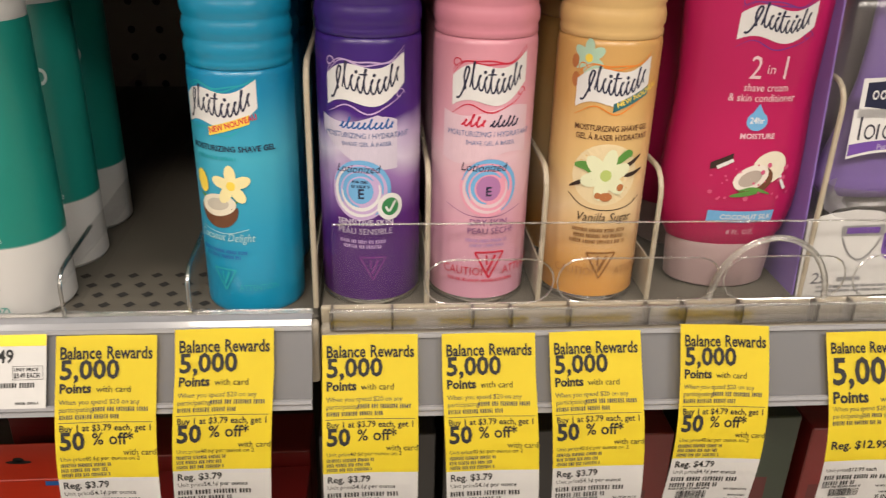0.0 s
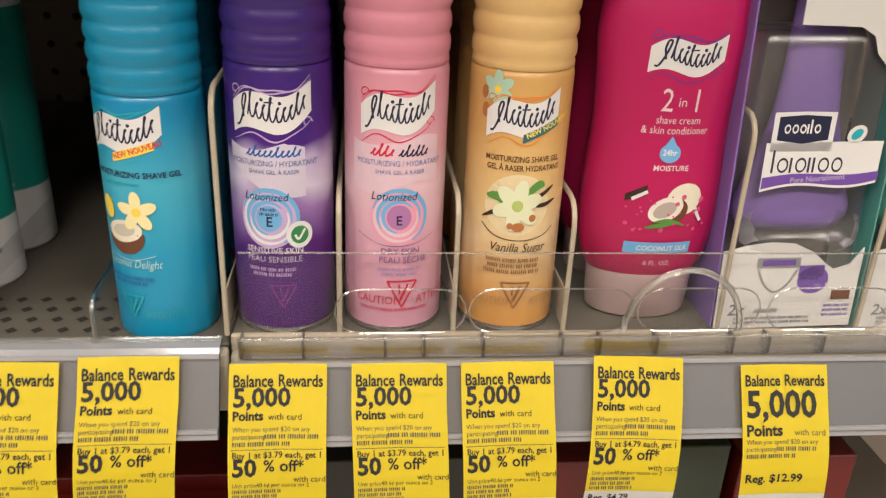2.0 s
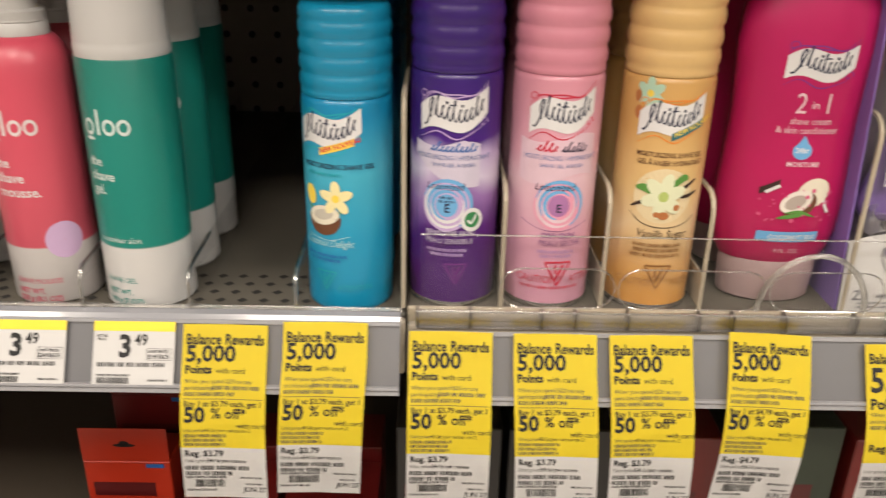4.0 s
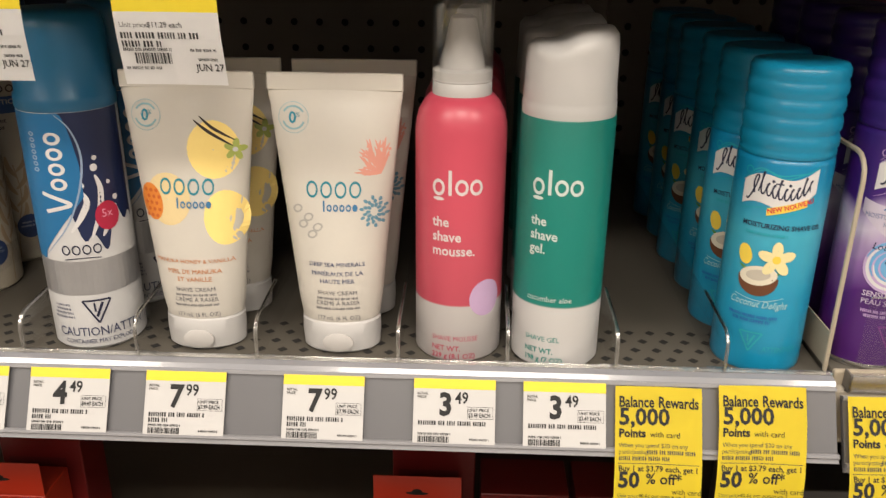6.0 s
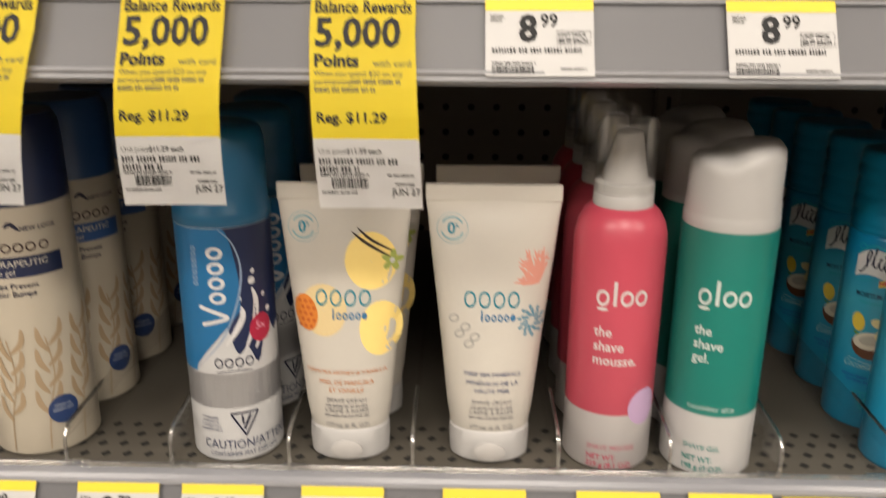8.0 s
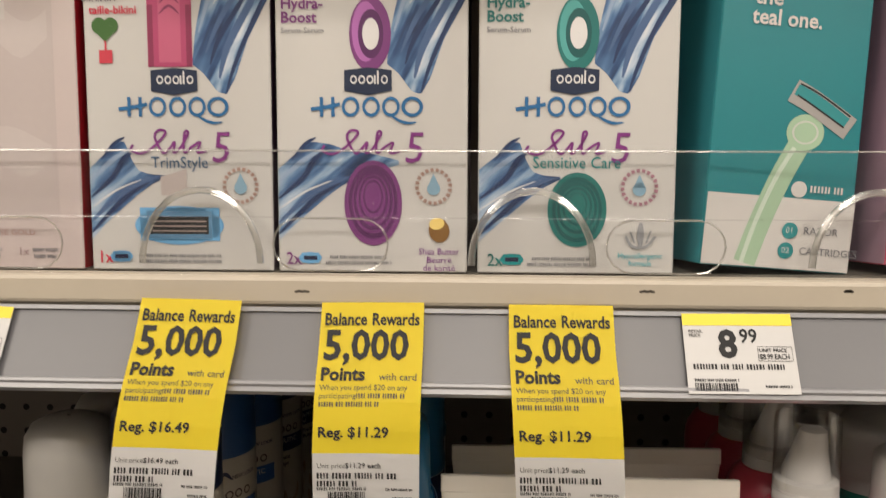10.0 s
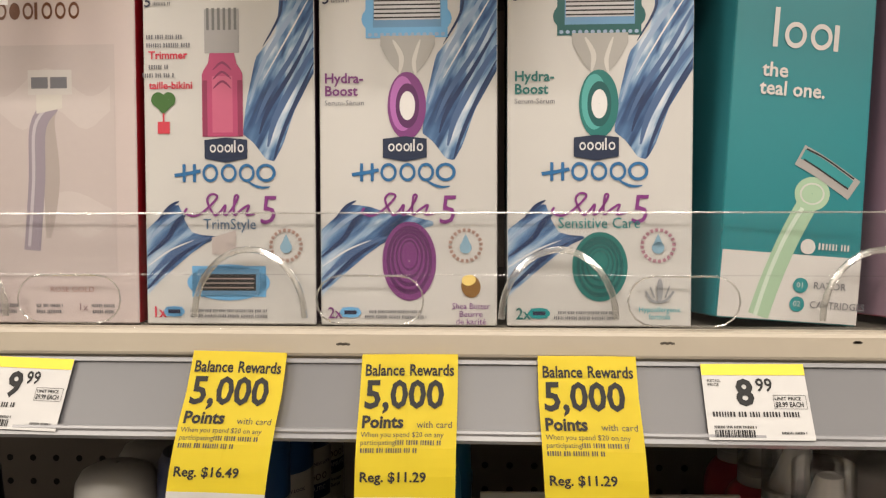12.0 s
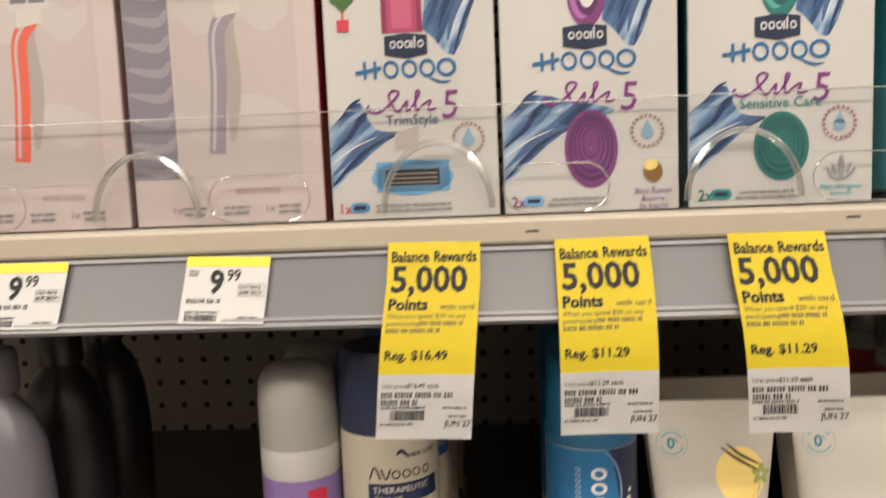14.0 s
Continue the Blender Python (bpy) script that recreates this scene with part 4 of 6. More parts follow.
SMOKE = clear_plastic("clear_blister", (0.88, 0.87, 0.87), 0.30, 0.10, 0.5)
blister_pack(0.2480, material("purple_card", (0.24, 0.15, 0.46), 0.35), ink("violet_ink", (0.16, 0.07, 0.36)), "razor pack with a violet razor under a clear blister")
blister_pack(0.3245, material("green_card", (0.10, 0.35, 0.30), 0.35), TEALINK, "razor pack with a green razor under a clear blister")


# ---- cream tray, dividers and clear fences ----
def tray():
    t = thing("product_tray", pose(0, 0, 0), "cream plastic product tray with wire-thin lane dividers", "tray")
    # Floor is the cream plastic darkened: shade between the cans put into colour.
    part("tray_floor", block(-0.0265, X1, 0.351, 0.74, LOW - 0.0015, TRAY - 0.0004, 0.0008, 1), material("shaded_tray_plastic", (0.11, 0.098, 0.078), 0.65), t)
    part("front_edge", block(-0.0265, X1, 0.3475, 0.3509, LOW - 0.004, TRAY + 0.0012, 0.001, 2), CREAM, t)
    for x, top in ((-0.0290, 1.322), (0.0245, 1.274), (0.0795, 1.274), (0.1345, 1.272), (0.2140, 1.315), (0.2885, 1.300)):
        pts = [(x, 0.354, TRAY - 0.002), (x, 0.354, top - 0.012)]
        pts += [(x, 0.354 + 0.012 * (1 - math.cos(a)), top - 0.012 + 0.012 * math.sin(a)) for a in (0.4, 0.8, 1.2, math.pi / 2)]
        pts += [(x, 0.56, top), (x, 0.72, top), (x, 0.735, top - 0.012), (x, 0.735, TRAY - 0.002)]
        part("lane_divider", tube(pts, 0.0013), CREAM, t)
        part("divider_web", block(x - 0.0004, x + 0.0004, 0.353, 0.73, TRAY, TRAY + 0.02), CREAM, t)
    return t


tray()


def stadium(x0, x1, z0, z1, y):
    r = (z1 - z0) / 2
    pts = []
    for k in range(9):
        a = -math.pi / 2 + math.pi * k / 8
        pts.append((x1 - r + r * math.cos(a), y, z0 + r + r * math.sin(a)))
    for k in range(9):
        a = math.pi / 2 + math.pi * k / 8
        pts.append((x0 + r + r * math.cos(a), y, z0 + r + r * math.sin(a)))
    return pts + [pts[0]]


def arch(xc, r, z0, z1, y):
    return [(xc + r * math.cos(a), y, z0 + (z1 - z0) * math.sin(a)) for a in [math.pi * k / 16 for k in range(17)]]


def fence(name, x0, y, z0, z1, line, ovals, arches, label):
    t = thing(name, pose(0, 0, 0), label, "shelf fence", "clear fences")
    part("panel", block(x0, X1, y, y + 0.0012, z0, z1, 0.0002, 1), CLEAR, t).visible_shadow = False
    smooth(part("top_edge", tube([(x0, y + 0.0006, z1), (X1, y + 0.0006, z1)], 0.00045), EDGE, t, "glinting top edge"))
    if line:
        smooth(part("step_edge", tube([(x0, y - 0.0004, line), (X1, y - 0.0004, line)], 0.0002), BLADE, t))
    for a, b, c, d in ovals:
        smooth(part("grip_hole", tube(stadium(a, b, c, d, y - 0.0003), 0.00045), EDGE, t, "rounded cut-out edge"))
    for c, r, a, b in arches:
        smooth(part("arch_tab", tube(arch(c, r, a, b, y - 0.001), 0.0016), EDGE, t, "thick curved clear tab"))
    return t


fence("clear_fence", -0.0195, 0.3405, 1.2095, 1.2530, 0, [(0.0225, 0.0835, 1.2120, 1.2350), (0.0850, 0.1640, 1.2120, 1.2350), (0.1660, 0.2270, 1.2120, 1.2350), (0.2310, 0.2950, 1.2120, 1.2350)],
      [(0.1890, 0.0290, 1.2125, 1.2450)], "clear acrylic fence with rounded cut-outs before the tray")
fence("clear_fence", X0, 0.3405, HIGH - 0.0010, 1.5136, 1.4845, [(-0.331 + 0.146 * k, -0.280 + 0.146 * k, 1.4610, 1.4840) for k in range(-4, 4)],
      [(-0.3630 + 0.146 * k, 0.0265, 1.4640, 1.4965) for k in range(-4, 4)], "clear acrylic fence with arched tabs before the razor boxes")
under = thing("clear_channel", pose(0, 0, 0), "ribbed clear plastic channel under the tray fence", "channel")
part("channel_front", block(-0.0220, X1, 0.3390, 0.3400, 1.1996, 1.2092, 0.0003, 1), STRIP, under)
part("channel_shelf", block(-0.0220, X1, 0.3402, 0.3470, 1.1985, 1.1996), STRIP, under)
smooth(part("channel_edge", tube([(-0.022, 0.3392, 1.2094), (X1, 0.3392, 1.2094)], 0.0007), EDGE, under))
for k in range(14):
    x = -0.0215 + 0.0285 * k + (0.010 if k % 3 == 2 else 0)
    part("rib", block(x, x + 0.0012, 0.3392, 0.3474, 1.1992, 1.2090, 0.0002, 1), material("rib_shade", (0.16, 0.14, 0.12), 0.3) if k == 0 else bpy.data.materials["rib_shade"], under)


def lane_clip(x):
    """A low clear divider with a rounded front that stands on the shelf."""
    t = thing("lane_divider_clip", pose(x, FRONT + 0.004, LOW), "low clear plastic lane divider with a rounded front", "divider", "clear lane dividers")
    bm = bmesh.new()
    pts = [(0, 0.001), (0, 0.020)] + [(0.010 * (1 - math.cos(a)), 0.020 + 0.008 * math.sin(a)) for a in (0.4, 0.8, 1.2, 1.57)] + [(0.05, 0.030), (0.40, 0.030), (0.40, 0.001)]
    bm.faces.new([bm.verts.new((0, y, z)) for y, z in pts])
    bmesh.ops.solidify(bm, geom=bm.faces[:], thickness=0.0012)
    part("blade", bm, BLADE, t).visible_shadow = False
    smooth(part("blade_edge", tube([(0.0006, y, z) for y, z in pts[:7]], 0.0010), EDGE, t))
    part("foot", block(-0.006, 0.007, -0.0005, 0.012, 0.0006, 0.0030, 0.0006, 1), EDGE, t)
    return t


for x in (-0.4595, -0.3975, -0.3330, -0.2575, -0.2000, -0.1430, -0.0865, -0.515, -0.572, -0.640):
    lane_clip(x)


# ---- pump mousse and gel cans ----
def round_word(L, t, u, v, size, mat):
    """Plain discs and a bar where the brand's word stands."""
    a = L()
    s = size
    a.disc(u + 0.38 * s, v + 0.40 * s, 0.38 * s, 0.46 * s, hole=0.60).disc(u + 0.38 * s, v - 0.22 * s, 0.34 * s, 0.10 * s)
    a.bar(u + 0.97 * s, u + 1.17 * s, v, v + 1.36 * s)
    for k in (1.36, 2.20):
        a.disc(u + (k + 0.38) * s, v + 0.44 * s, 0.38 * s, 0.44 * s, hole=0.60)
    a.done("brand_shape", mat, t)


SOFTWHITE = material("soft_white_cap", (0.58, 0.57, 0.56), 0.38, vary=0.03)
CAPCLEAR = clear_plastic("clear_cap", (0.92, 0.915, 0.90), 0.15, 0.10, 0.4)


def mousse_can(m):
    t = thing("mousse_can", m, "pink and white shave mousse can with clear-capped white pump", "pump can", "pink mousse cans")
    r = 0.0256
    body = printed("coral_sleeve", [(0.0, (0.66, 0.63, 0.62)), (0.0335, (0.66, 0.63, 0.62)), (0.0341, (0.66, 0.09, 0.14)), (0.15, (0.66, 0.085, 0.135))], 0.34)
    prof = [(r * 0.94, 0.0), (r, 0.0018), (r, 0.124), (r * 0.985, 0.129), (r * 0.93, 0.1345), (r * 0.82, 0.1395), (r * 0.70, 0.1425), (r * 0.60, 0.1435)]
    smooth(part("body", lathe(prof, 64), body, t), 60)
    smooth(part("collar", lathe([(0.0155, 0.1425), (0.0163, 0.1432), (0.0163, 0.1490), (0.0158, 0.1496), (0.0163, 0.1502), (0.0161, 0.1550), (0.0148, 0.1560)], 48), SOFTWHITE, t, "white ribbed collar"))
    nozzle = lathe([(0.0125, 0.155), (0.0118, 0.160), (0.0095, 0.168), (0.0078, 0.176), (0.0066, 0.181), (0.0035, 0.1825)], 32)
    for v in nozzle.verts:
        v.co.y -= 0.35 * max(0, v.co.z - 0.16)
    smooth(part("nozzle", nozzle, SOFTWHITE, t, "white pump nozzle"))
    smooth(part("clear_cap", lathe([(0.0164, 0.1510), (0.0164, 0.1840), (0.0158, 0.1858), (0.0145, 0.1865), (0.002, 0.1866)], 48, closed=False), CAPCLEAR, t, "clear plastic overcap")).visible_shadow = False
    L = prints(on_round(r))
    pale = ink("pale_print", (0.72, 0.66, 0.66))
    round_word(L, t, -15.5, 95.5, 9.6, pale)
    L().text("the", -15.5, 78.6, 5.2, bold=0.02).text("shave", -15.5, 70.6, 5.2, bold=0.02).text("mousse.", -15.5, 62.8, 5.2, bold=0.02).done("lettering", pale, t)
    L().disc(17, 37.5, 10.5).done("lilac_spot", ink("lilac_spot_ink", (0.58, 0.40, 0.62)), t, "lilac round spot")
    L().text("SHAVE MOUSSE", -15.5, 13.0, 2.9, wide=0.95).text("NET WT.", -15.5, 7.0, 3.0, bold=0.02).text("229 g (8.1 OZ)", -15.5, 2.4, 3.0, bold=0.02).done("net_weight", ink("rose_print", (0.62, 0.10, 0.16)), t)
    t.scale = (0.93, 0.93, 1)
    return t


def gel_can(m):
    t = thing("gel_can", m, "teal and white shave gel can with a slanted white cap", "spray can", "teal gel cans")
    r = 0.0258
    body = printed("teal_sleeve", [(0.0, (0.58, 0.57, 0.56)), (0.0365, (0.58, 0.57, 0.56)), (0.0371, (0.010, 0.21, 0.17)), (0.15, (0.010, 0.20, 0.16))], 0.3)
    smooth(part("body", lathe([(r * 0.94, 0.0), (r, 0.0018), (r, 0.1345), (r * 0.97, 0.136)], 64), body, t))
    cap = lathe([(r * 0.97, 0.135), (r * 0.985, 0.1358), (r * 0.985, 0.141), (r * 0.965, 0.142), (r * 0.975, 0.1435), (r * 0.95, 0.150), (r * 0.94, 0.166), (r * 0.92, 0.171), (r * 0.80, 0.1745), (r * 0.5, 0.176), (r * 0.1, 0.1762)], 64)
    for v in cap.verts:
        if v.co.z > 0.15:
            side = v.co.x / r
            v.co.z += (v.co.z - 0.15) * 0.17 * side - 0.0035 * math.exp(-((side + 0.35) / 0.3) ** 2) * (v.co.z > 0.165)
    smooth(part("cap", cap, SOFTWHITE, t, "moulded white spray cap"), 60)
    L = prints(on_round(r))
    pale = ink("pale_mint_print", (0.62, 0.70, 0.67))
    round_word(L, t, -20.5, 98.0, 9.6, pale)
    L().text("the", -20.5, 81.6, 5.0, bold=0.02).text("shave", -20.5, 74, 5.0, bold=0.02).text("gel.", -20.5, 66.6, 5.0, bold=0.02).text("cucumber aloe", -20.5, 39.8, 3.2, wide=0.95).done("lettering", pale, t)
    L().text("SHAVE GEL", -20.5, 16.5, 2.9).text("NET WT.", -20.5, 9.4, 3.0, bold=0.02).text("198 g (7 OZ)", -20.5, 4.2, 3.0, bold=0.02).done("net_weight", ink("teal_print", (0.03, 0.28, 0.24)), t)
    t.scale = (0.93, 0.93, 1)
    return t


mousse = mousse_can(pose(-0.2262, 0.3785, LOW))
for k in (1, 2, 3):
    copy_thing(mousse, pose(-0.2262 + 0.001 * k, 0.3785 + 0.050 * k, LOW, 0, 0, 10 * k))
gel = gel_can(pose(-0.1722, 0.3735, LOW))
for k in (1, 2):
    copy_thing(gel, pose(-0.1712, 0.3735 + 0.051 * k, LOW, 0, 0, 22))


# ---- cream tubes standing on their caps ----
TUBEWHITE = material("tube_white", (0.68, 0.645, 0.58), 0.36, vary=0.04)


def cream_tube(m, honey):
    t = thing("cream_tube", m, "white honey vanilla cream tube standing on its cap" if honey else "white sea minerals cream tube standing on its cap", "tube", "shave cream tubes")
    seg, rows = 48, [(0.0185, 0.0215, 0.0155), (0.030, 0.0233, 0.0172), (0.060, 0.0262, 0.0172), (0.090, 0.0294, 0.0140), (0.115, 0.0322, 0.0094), (0.135, 0.0342, 0.0046), (0.1405, 0.0349, 0.0016), (0.150, 0.0352, 0.0011)]
    bm = bmesh.new()
    rings = [[bm.verts.new((rx * math.cos(2 * math.pi * i / seg), ry * math.sin(2 * math.pi * i / seg), z)) for i in range(seg)] for z, rx, ry in rows]
    for a, b in zip(rings, rings[1:]):
        for i in range(seg):
            bm.faces.new((a[i], a[(i + 1) % seg], b[(i + 1) % seg], b[i]))
    bm.faces.new(rings[0][::-1])
    bm.faces.new(rings[-1])
    smooth(part("body", bm, TUBEWHITE, t), 50)
    part("crimp", block(-0.0353, 0.0353, -0.0015, 0.0015, 0.1425, 0.1515, 0.0005, 1), TUBEWHITE, t, "flat crimped end")
    smooth(part("cap", lathe([(0.0200, 0.0), (0.0215, 0.0012), (0.0221, 0.010), (0.0219, 0.0172), (0.0205, 0.0185)], 48, 1, 0.74), SOFTWHITE, t, "white flip cap"))
    smooth(part("thumb_notch", lathe([(0.0085, 0.0), (0.0085, 0.0015), (0.0060, 0.0022)], 24, 1, 0.62), material("notch_shade", (0.52, 0.50, 0.48), 0.5), t, "moulded thumb notch")).matrix_basis = pose(0, -0.0158, 0.0068, 84, 0, 0)

    def f(u, v, lift=0.0):
        z = min(max(v, 0.019), 0.149)
        for (z0, rx0, ry0), (z1, rx1, ry1) in zip(rows, rows[1:]):
            if z0 <= z <= z1:
                s = (z - z0) / (z1 - z0)
                rx, ry = rx0 + (rx1 - rx0) * s, ry0 + (ry1 - ry0) * s
                break
        q = max(-0.985, min(0.985, u / rx))
        return Vector((u, -(ry * math.sqrt(1 - q * q) + lift), v))
    L = prints(f)
    if honey:
        L().disc(14, 112, 13.5, 15, 10).disc(19, 76, 11, 15, 0).done("lemon_shape", ink("vanilla_yellow", (0.86, 0.66, 0.22)), t, "soft yellow fruit shape")
        L().disc(-11, 86, 12.5, 14).done("honey_blot", ink("honey_pale", (0.86, 0.68, 0.36)), t)
        L().disc(-20.5, 84, 6.5, 10, 10).done("honeycomb", ORANGEINK, t, "orange honeycomb")
        a = L()
        for i in range(3):
            for j in range(5):
                a.disc(-24 + 3.2 * i + 1.6 * (j % 2), 76.5 + 3.4 * j, 1.1, None, 0, 6)
        tagged(a.done("honey_cell", ink("comb_cell", (0.62, 0.13, 0.02)), t), kind="stuff")
        flower(L, t, 25, 112, 5.5, ink("lime_petal", (0.45, 0.52, 0.12)), WHITEINK, 10)
        L().stroke([(4, 127), (12, 121), (24, 114)], 1.6, True).stroke([(7, 129), (14, 123), (25, 117)], 1.5, True).done("vanilla_pod", DARKINK, t)
    else:
        a = L()
        rnd = random.Random(3)
        for i in range(22):
            g = radians(60 + 130 * i / 21)
            r0 = rnd.uniform(7, 15)
            tip = (24 + r0 * 0.95 * math.cos(g), 103 + r0 * 1.25 * math.sin(g))
            a.stroke([(24, 101), (24 + 0.5 * (tip[0] - 24) + rnd.uniform(-1.5, 1.5), 101 + 0.55 * (tip[1] - 101)), tip], 1.5, True)
            for q in (0.6, 0.8):
                a.disc(24 + q * (tip[0] - 24) + rnd.uniform(-1.2, 1.2), 101 + q * (tip[1] - 101), 0.9, 0.8, 0, 8)
        tagged(a.done("coral_branch", CORAL, t), kind="stuff")
        a = L()
        for i in range(30):
            g = radians(12 * i)
            q = 3.0 + 3.4 * (i % 3) / 2
            a.disc(20.5 + q * math.cos(g), 81 + 1.2 * q * math.sin(g), 1.3, 0.9, 12 * i, 8)
        tagged(a.done("anemone", ink("slate_teal", (0.13, 0.30, 0.40)), t), kind="stuff")
        a = L()
        for q in ((-20, 82), (-17, 74), (-12, 69), (-14, 78), (-9, 73)):
            a.disc(q[0], q[1], 3.0, 2.2, 30, 14, hole=0.6)
        tagged(a.done("shell", ink("pearl_grey", (0.46, 0.45, 0.42)), t), kind="stuff")
    a = L()
    a.disc(-22 + 0.6, 129, 8.2, 8.0, hole=0.96).disc(-21.4, 129, 6.4, 6.2, hole=0.84, arc=(30, 150)).disc(-21.4, 129, 6.4, 6.2, hole=0.84, arc=(200, 340))
    tagged(a.done("seal_ring", ink("pale_aqua_ring", (0.30, 0.52, 0.58)), t), kind="stuff")
    L().text("0", -24.0, 126.2, 5.8, bold=0.02).text("%", -20.2, 129.5, 2.3).done("seal_lettering", ink("aqua_print", (0.02, 0.28, 0.40)), t)
    teal = ink("tube_teal", (0.02, 0.27, 0.36))
    a = L()
    a.shapes(-14.8, 88.6, "oooo", 8.8, 1.25, 0.70)
    a.done("brand_shape", teal, t)
    L().shapes(-5.5, 81.6, "loooos", 3.8, 0.9, 0.72).done("brand_script", ink("steel_blue_print", (0.06, 0.22, 0.42)), t)
    if honey:
        L().text("MANUKA HONEY & VANILLA", 0.5, 51.6, 2.2, "CENTER", wide=1.02).text("MIEL DE MANUKA", 0.5, 45.6, 2.5, "CENTER").text("ET VANILLE", 0.5, 41.2, 2.5, "CENTER").done("variety_name", ink("apricot_print", (0.66, 0.24, 0.08)), t)
    else:
        L().text("DEEP SEA MINERALS", 0.5, 51.6, 2.3, "CENTER").text("MIN\u00c9RAUX DE LA", 0.5, 46.4, 2.4, "CENTER").text("HAUTE MER", 0.5, 42.0, 2.4, "CENTER").done("variety_name", ink("deep_sea_print", (0.05, 0.08, 0.20)), t)
    L().text("SHAVE CREAM", 0.5, 35.4, 2.3, "CENTER").text("CR\u00c8ME \u00c0 RASER", 0.5, 29.4, 2.3, "CENTER").text("177 mL (6 FL OZ)", 0.5, 20.0, 2.6, "CENTER", wide=0.85).done("lettering", GREYTEXT, t)
    small_lines(L, t, 0.5, 32.6, (22,), 1.2, 3, GREYTEXT)
    small_lines(L, t, 0.5, 26.6, (24,), 1.2, 3, GREYTEXT)
    return t


for x, honey in ((-0.3692, True), (-0.2918, False)):
    tube_thing = cream_tube(pose(x, 0.376, LOW, -2.5, 0, 0), honey)
    copy_thing(tube_thing, pose(x + 0.004, 0.422, LOW, -2.0, 0, 2))


# ---- blue gel can ----
def blue_can(m):
    t = thing("gel_can", m, "blue, white and silver shave gel can with blue cap", "spray can", "blue gel cans")
    r = 0.0256
    body = printed("white_sleeve", [(0.0, (0.62, 0.62, 0.62)), (0.05, (0.62, 0.62, 0.62)), (0.14, (0.60, 0.60, 0.62))], 0.3)
    smooth(part("body", lathe([(r * 0.93, 0.0), (r, 0.002), (r, 0.133), (r * 0.98, 0.1345)], 64), body, t))
    cap = lathe([(r * 1.0, 0.1335), (r * 1.02, 0.1345), (r * 1.02, 0.1405), (r * 0.975, 0.142), (r * 0.965, 0.160), (r * 0.95, 0.174), (r * 0.89, 0.1800), (r * 0.72, 0.1822), (r * 0.1, 0.1826)], 64)
    smooth(part("cap", cap, material("blue_cap_plastic", (0.012, 0.13, 0.27), 0.35, vary=0.05), t, "blue domed cap"), 60)
    L = prints(on_round(r))
    L().strip([-40 + 3 * i for i in range(30)], lambda u: 33.5, lambda u: 53.5).done("silver_band", SILVER, t, "silver band")
    L().strip([2 + 1.6 * i for i in range(26)], lambda u: 70 + 6 * math.sin(u * 0.5) + 9 * math.sin(u * 0.21 + 1), lambda u: 133.3).done("navy_field", ink("deep_navy", (0.008, 0.018, 0.075)), t, "navy field")
    a = L()
    for q in (((4, 70), (10, 78), (14, 86), (12, 92)), ((14, 66), (20, 80), (22, 92), (20, 100)), ((20, 66), (26, 76), (30, 82))):
        a.stroke(q, 3.4, True)
    for q in ((12, 95, 1.8), (20, 104, 2.0), (21, 109, 1.3), (30, 86, 1.6), (27, 95, 1.2)):
        a.disc(q[0], q[1], q[2])
    a.done("milk_splash", WHITEINK, t, "white milk splash")
    us = [-36 + 1.4 * i for i in range(38)]
    edge = lambda u: 52 + (u + 24) * (1.0 if u < 0 else 1.2)
    L().strip([u for u in us if u < 14.2], lambda u: max(52.5, 58 + 1.15 * (u + 14) if u > -14 else 54), lambda u: 133.2 if u < 6 else 133.2 - (u - 6) ** 2 * 0.55).done("blue_field", ink("bright_blue", (0.012, 0.16, 0.38)), t, "bright blue field")
    L().stroke([(-13, 57), (2, 73), (11, 92), (14.5, 110), (11, 125), (4, 133)], 1.1, True).done("field_edge", PALEBLUE, t)
    a = L()
    a.stroke([(-9, 91.5), (0, 88.5), (6.0, 85.5), (0, 83.5), (-8, 81.5)], 2.1)
    for q in (96, 104, 112, 120):
        a.disc(1.5, q + 0.4, 4.4, 3.3, hole=0.54)
    a.done("brand_shape", WHITEINK, t)
    a = L()
    for q in range(7):
        a.disc(-10.0, 104 + 3.1 * q, 1.7, 1.2, hole=0.5)
    a.done("brand_bar", PALEBLUE, t)
    L().disc(24, 77, 7.0, 8.0).done("red_badge", ink("berry_red", (0.48, 0.015, 0.06)), t, "round red badge")
    L().text("5x", 20.5, 76.5, 4.4).done("badge_lettering", PINKINK, t)
    a = L()
    a.shapes(-3, 57.2, "oooo", 5.6, 0.8, 0.82)
    a.stroke([(-2, 54.6), (8, 55.4), (17, 54.8)], 0.5)
    a.done("brand_shape", NAVY, t)
    hazard(L, t, 11, 23.5, 7.5, NAVY)
    L().text("CAUTION/ATTENTION", -13.5, 9.2, 5.2, wide=0.85).text("CONTAINER MAY EXPLODE", -10, 4.6, 2.6, wide=0.85).done("caution_lettering", ink("slate_print", (0.06, 0.07, 0.14)), t)
    small_lines(L, t, -8.5, 27, (10, 10, 12, 13), 1.1, 2.4, ink("slate_print", (0.10, 0.11, 0.18)))
    t.scale = (0.96, 0.96, 1)
    return t


blue = blue_can(pose(-0.4335, 0.381, LOW))
copy_thing(blue, pose(-0.4300, 0.440, LOW, 0, 0, 30))
copy_thing(blue, pose(-0.4318, 0.496, LOW, 0, 0, -20))


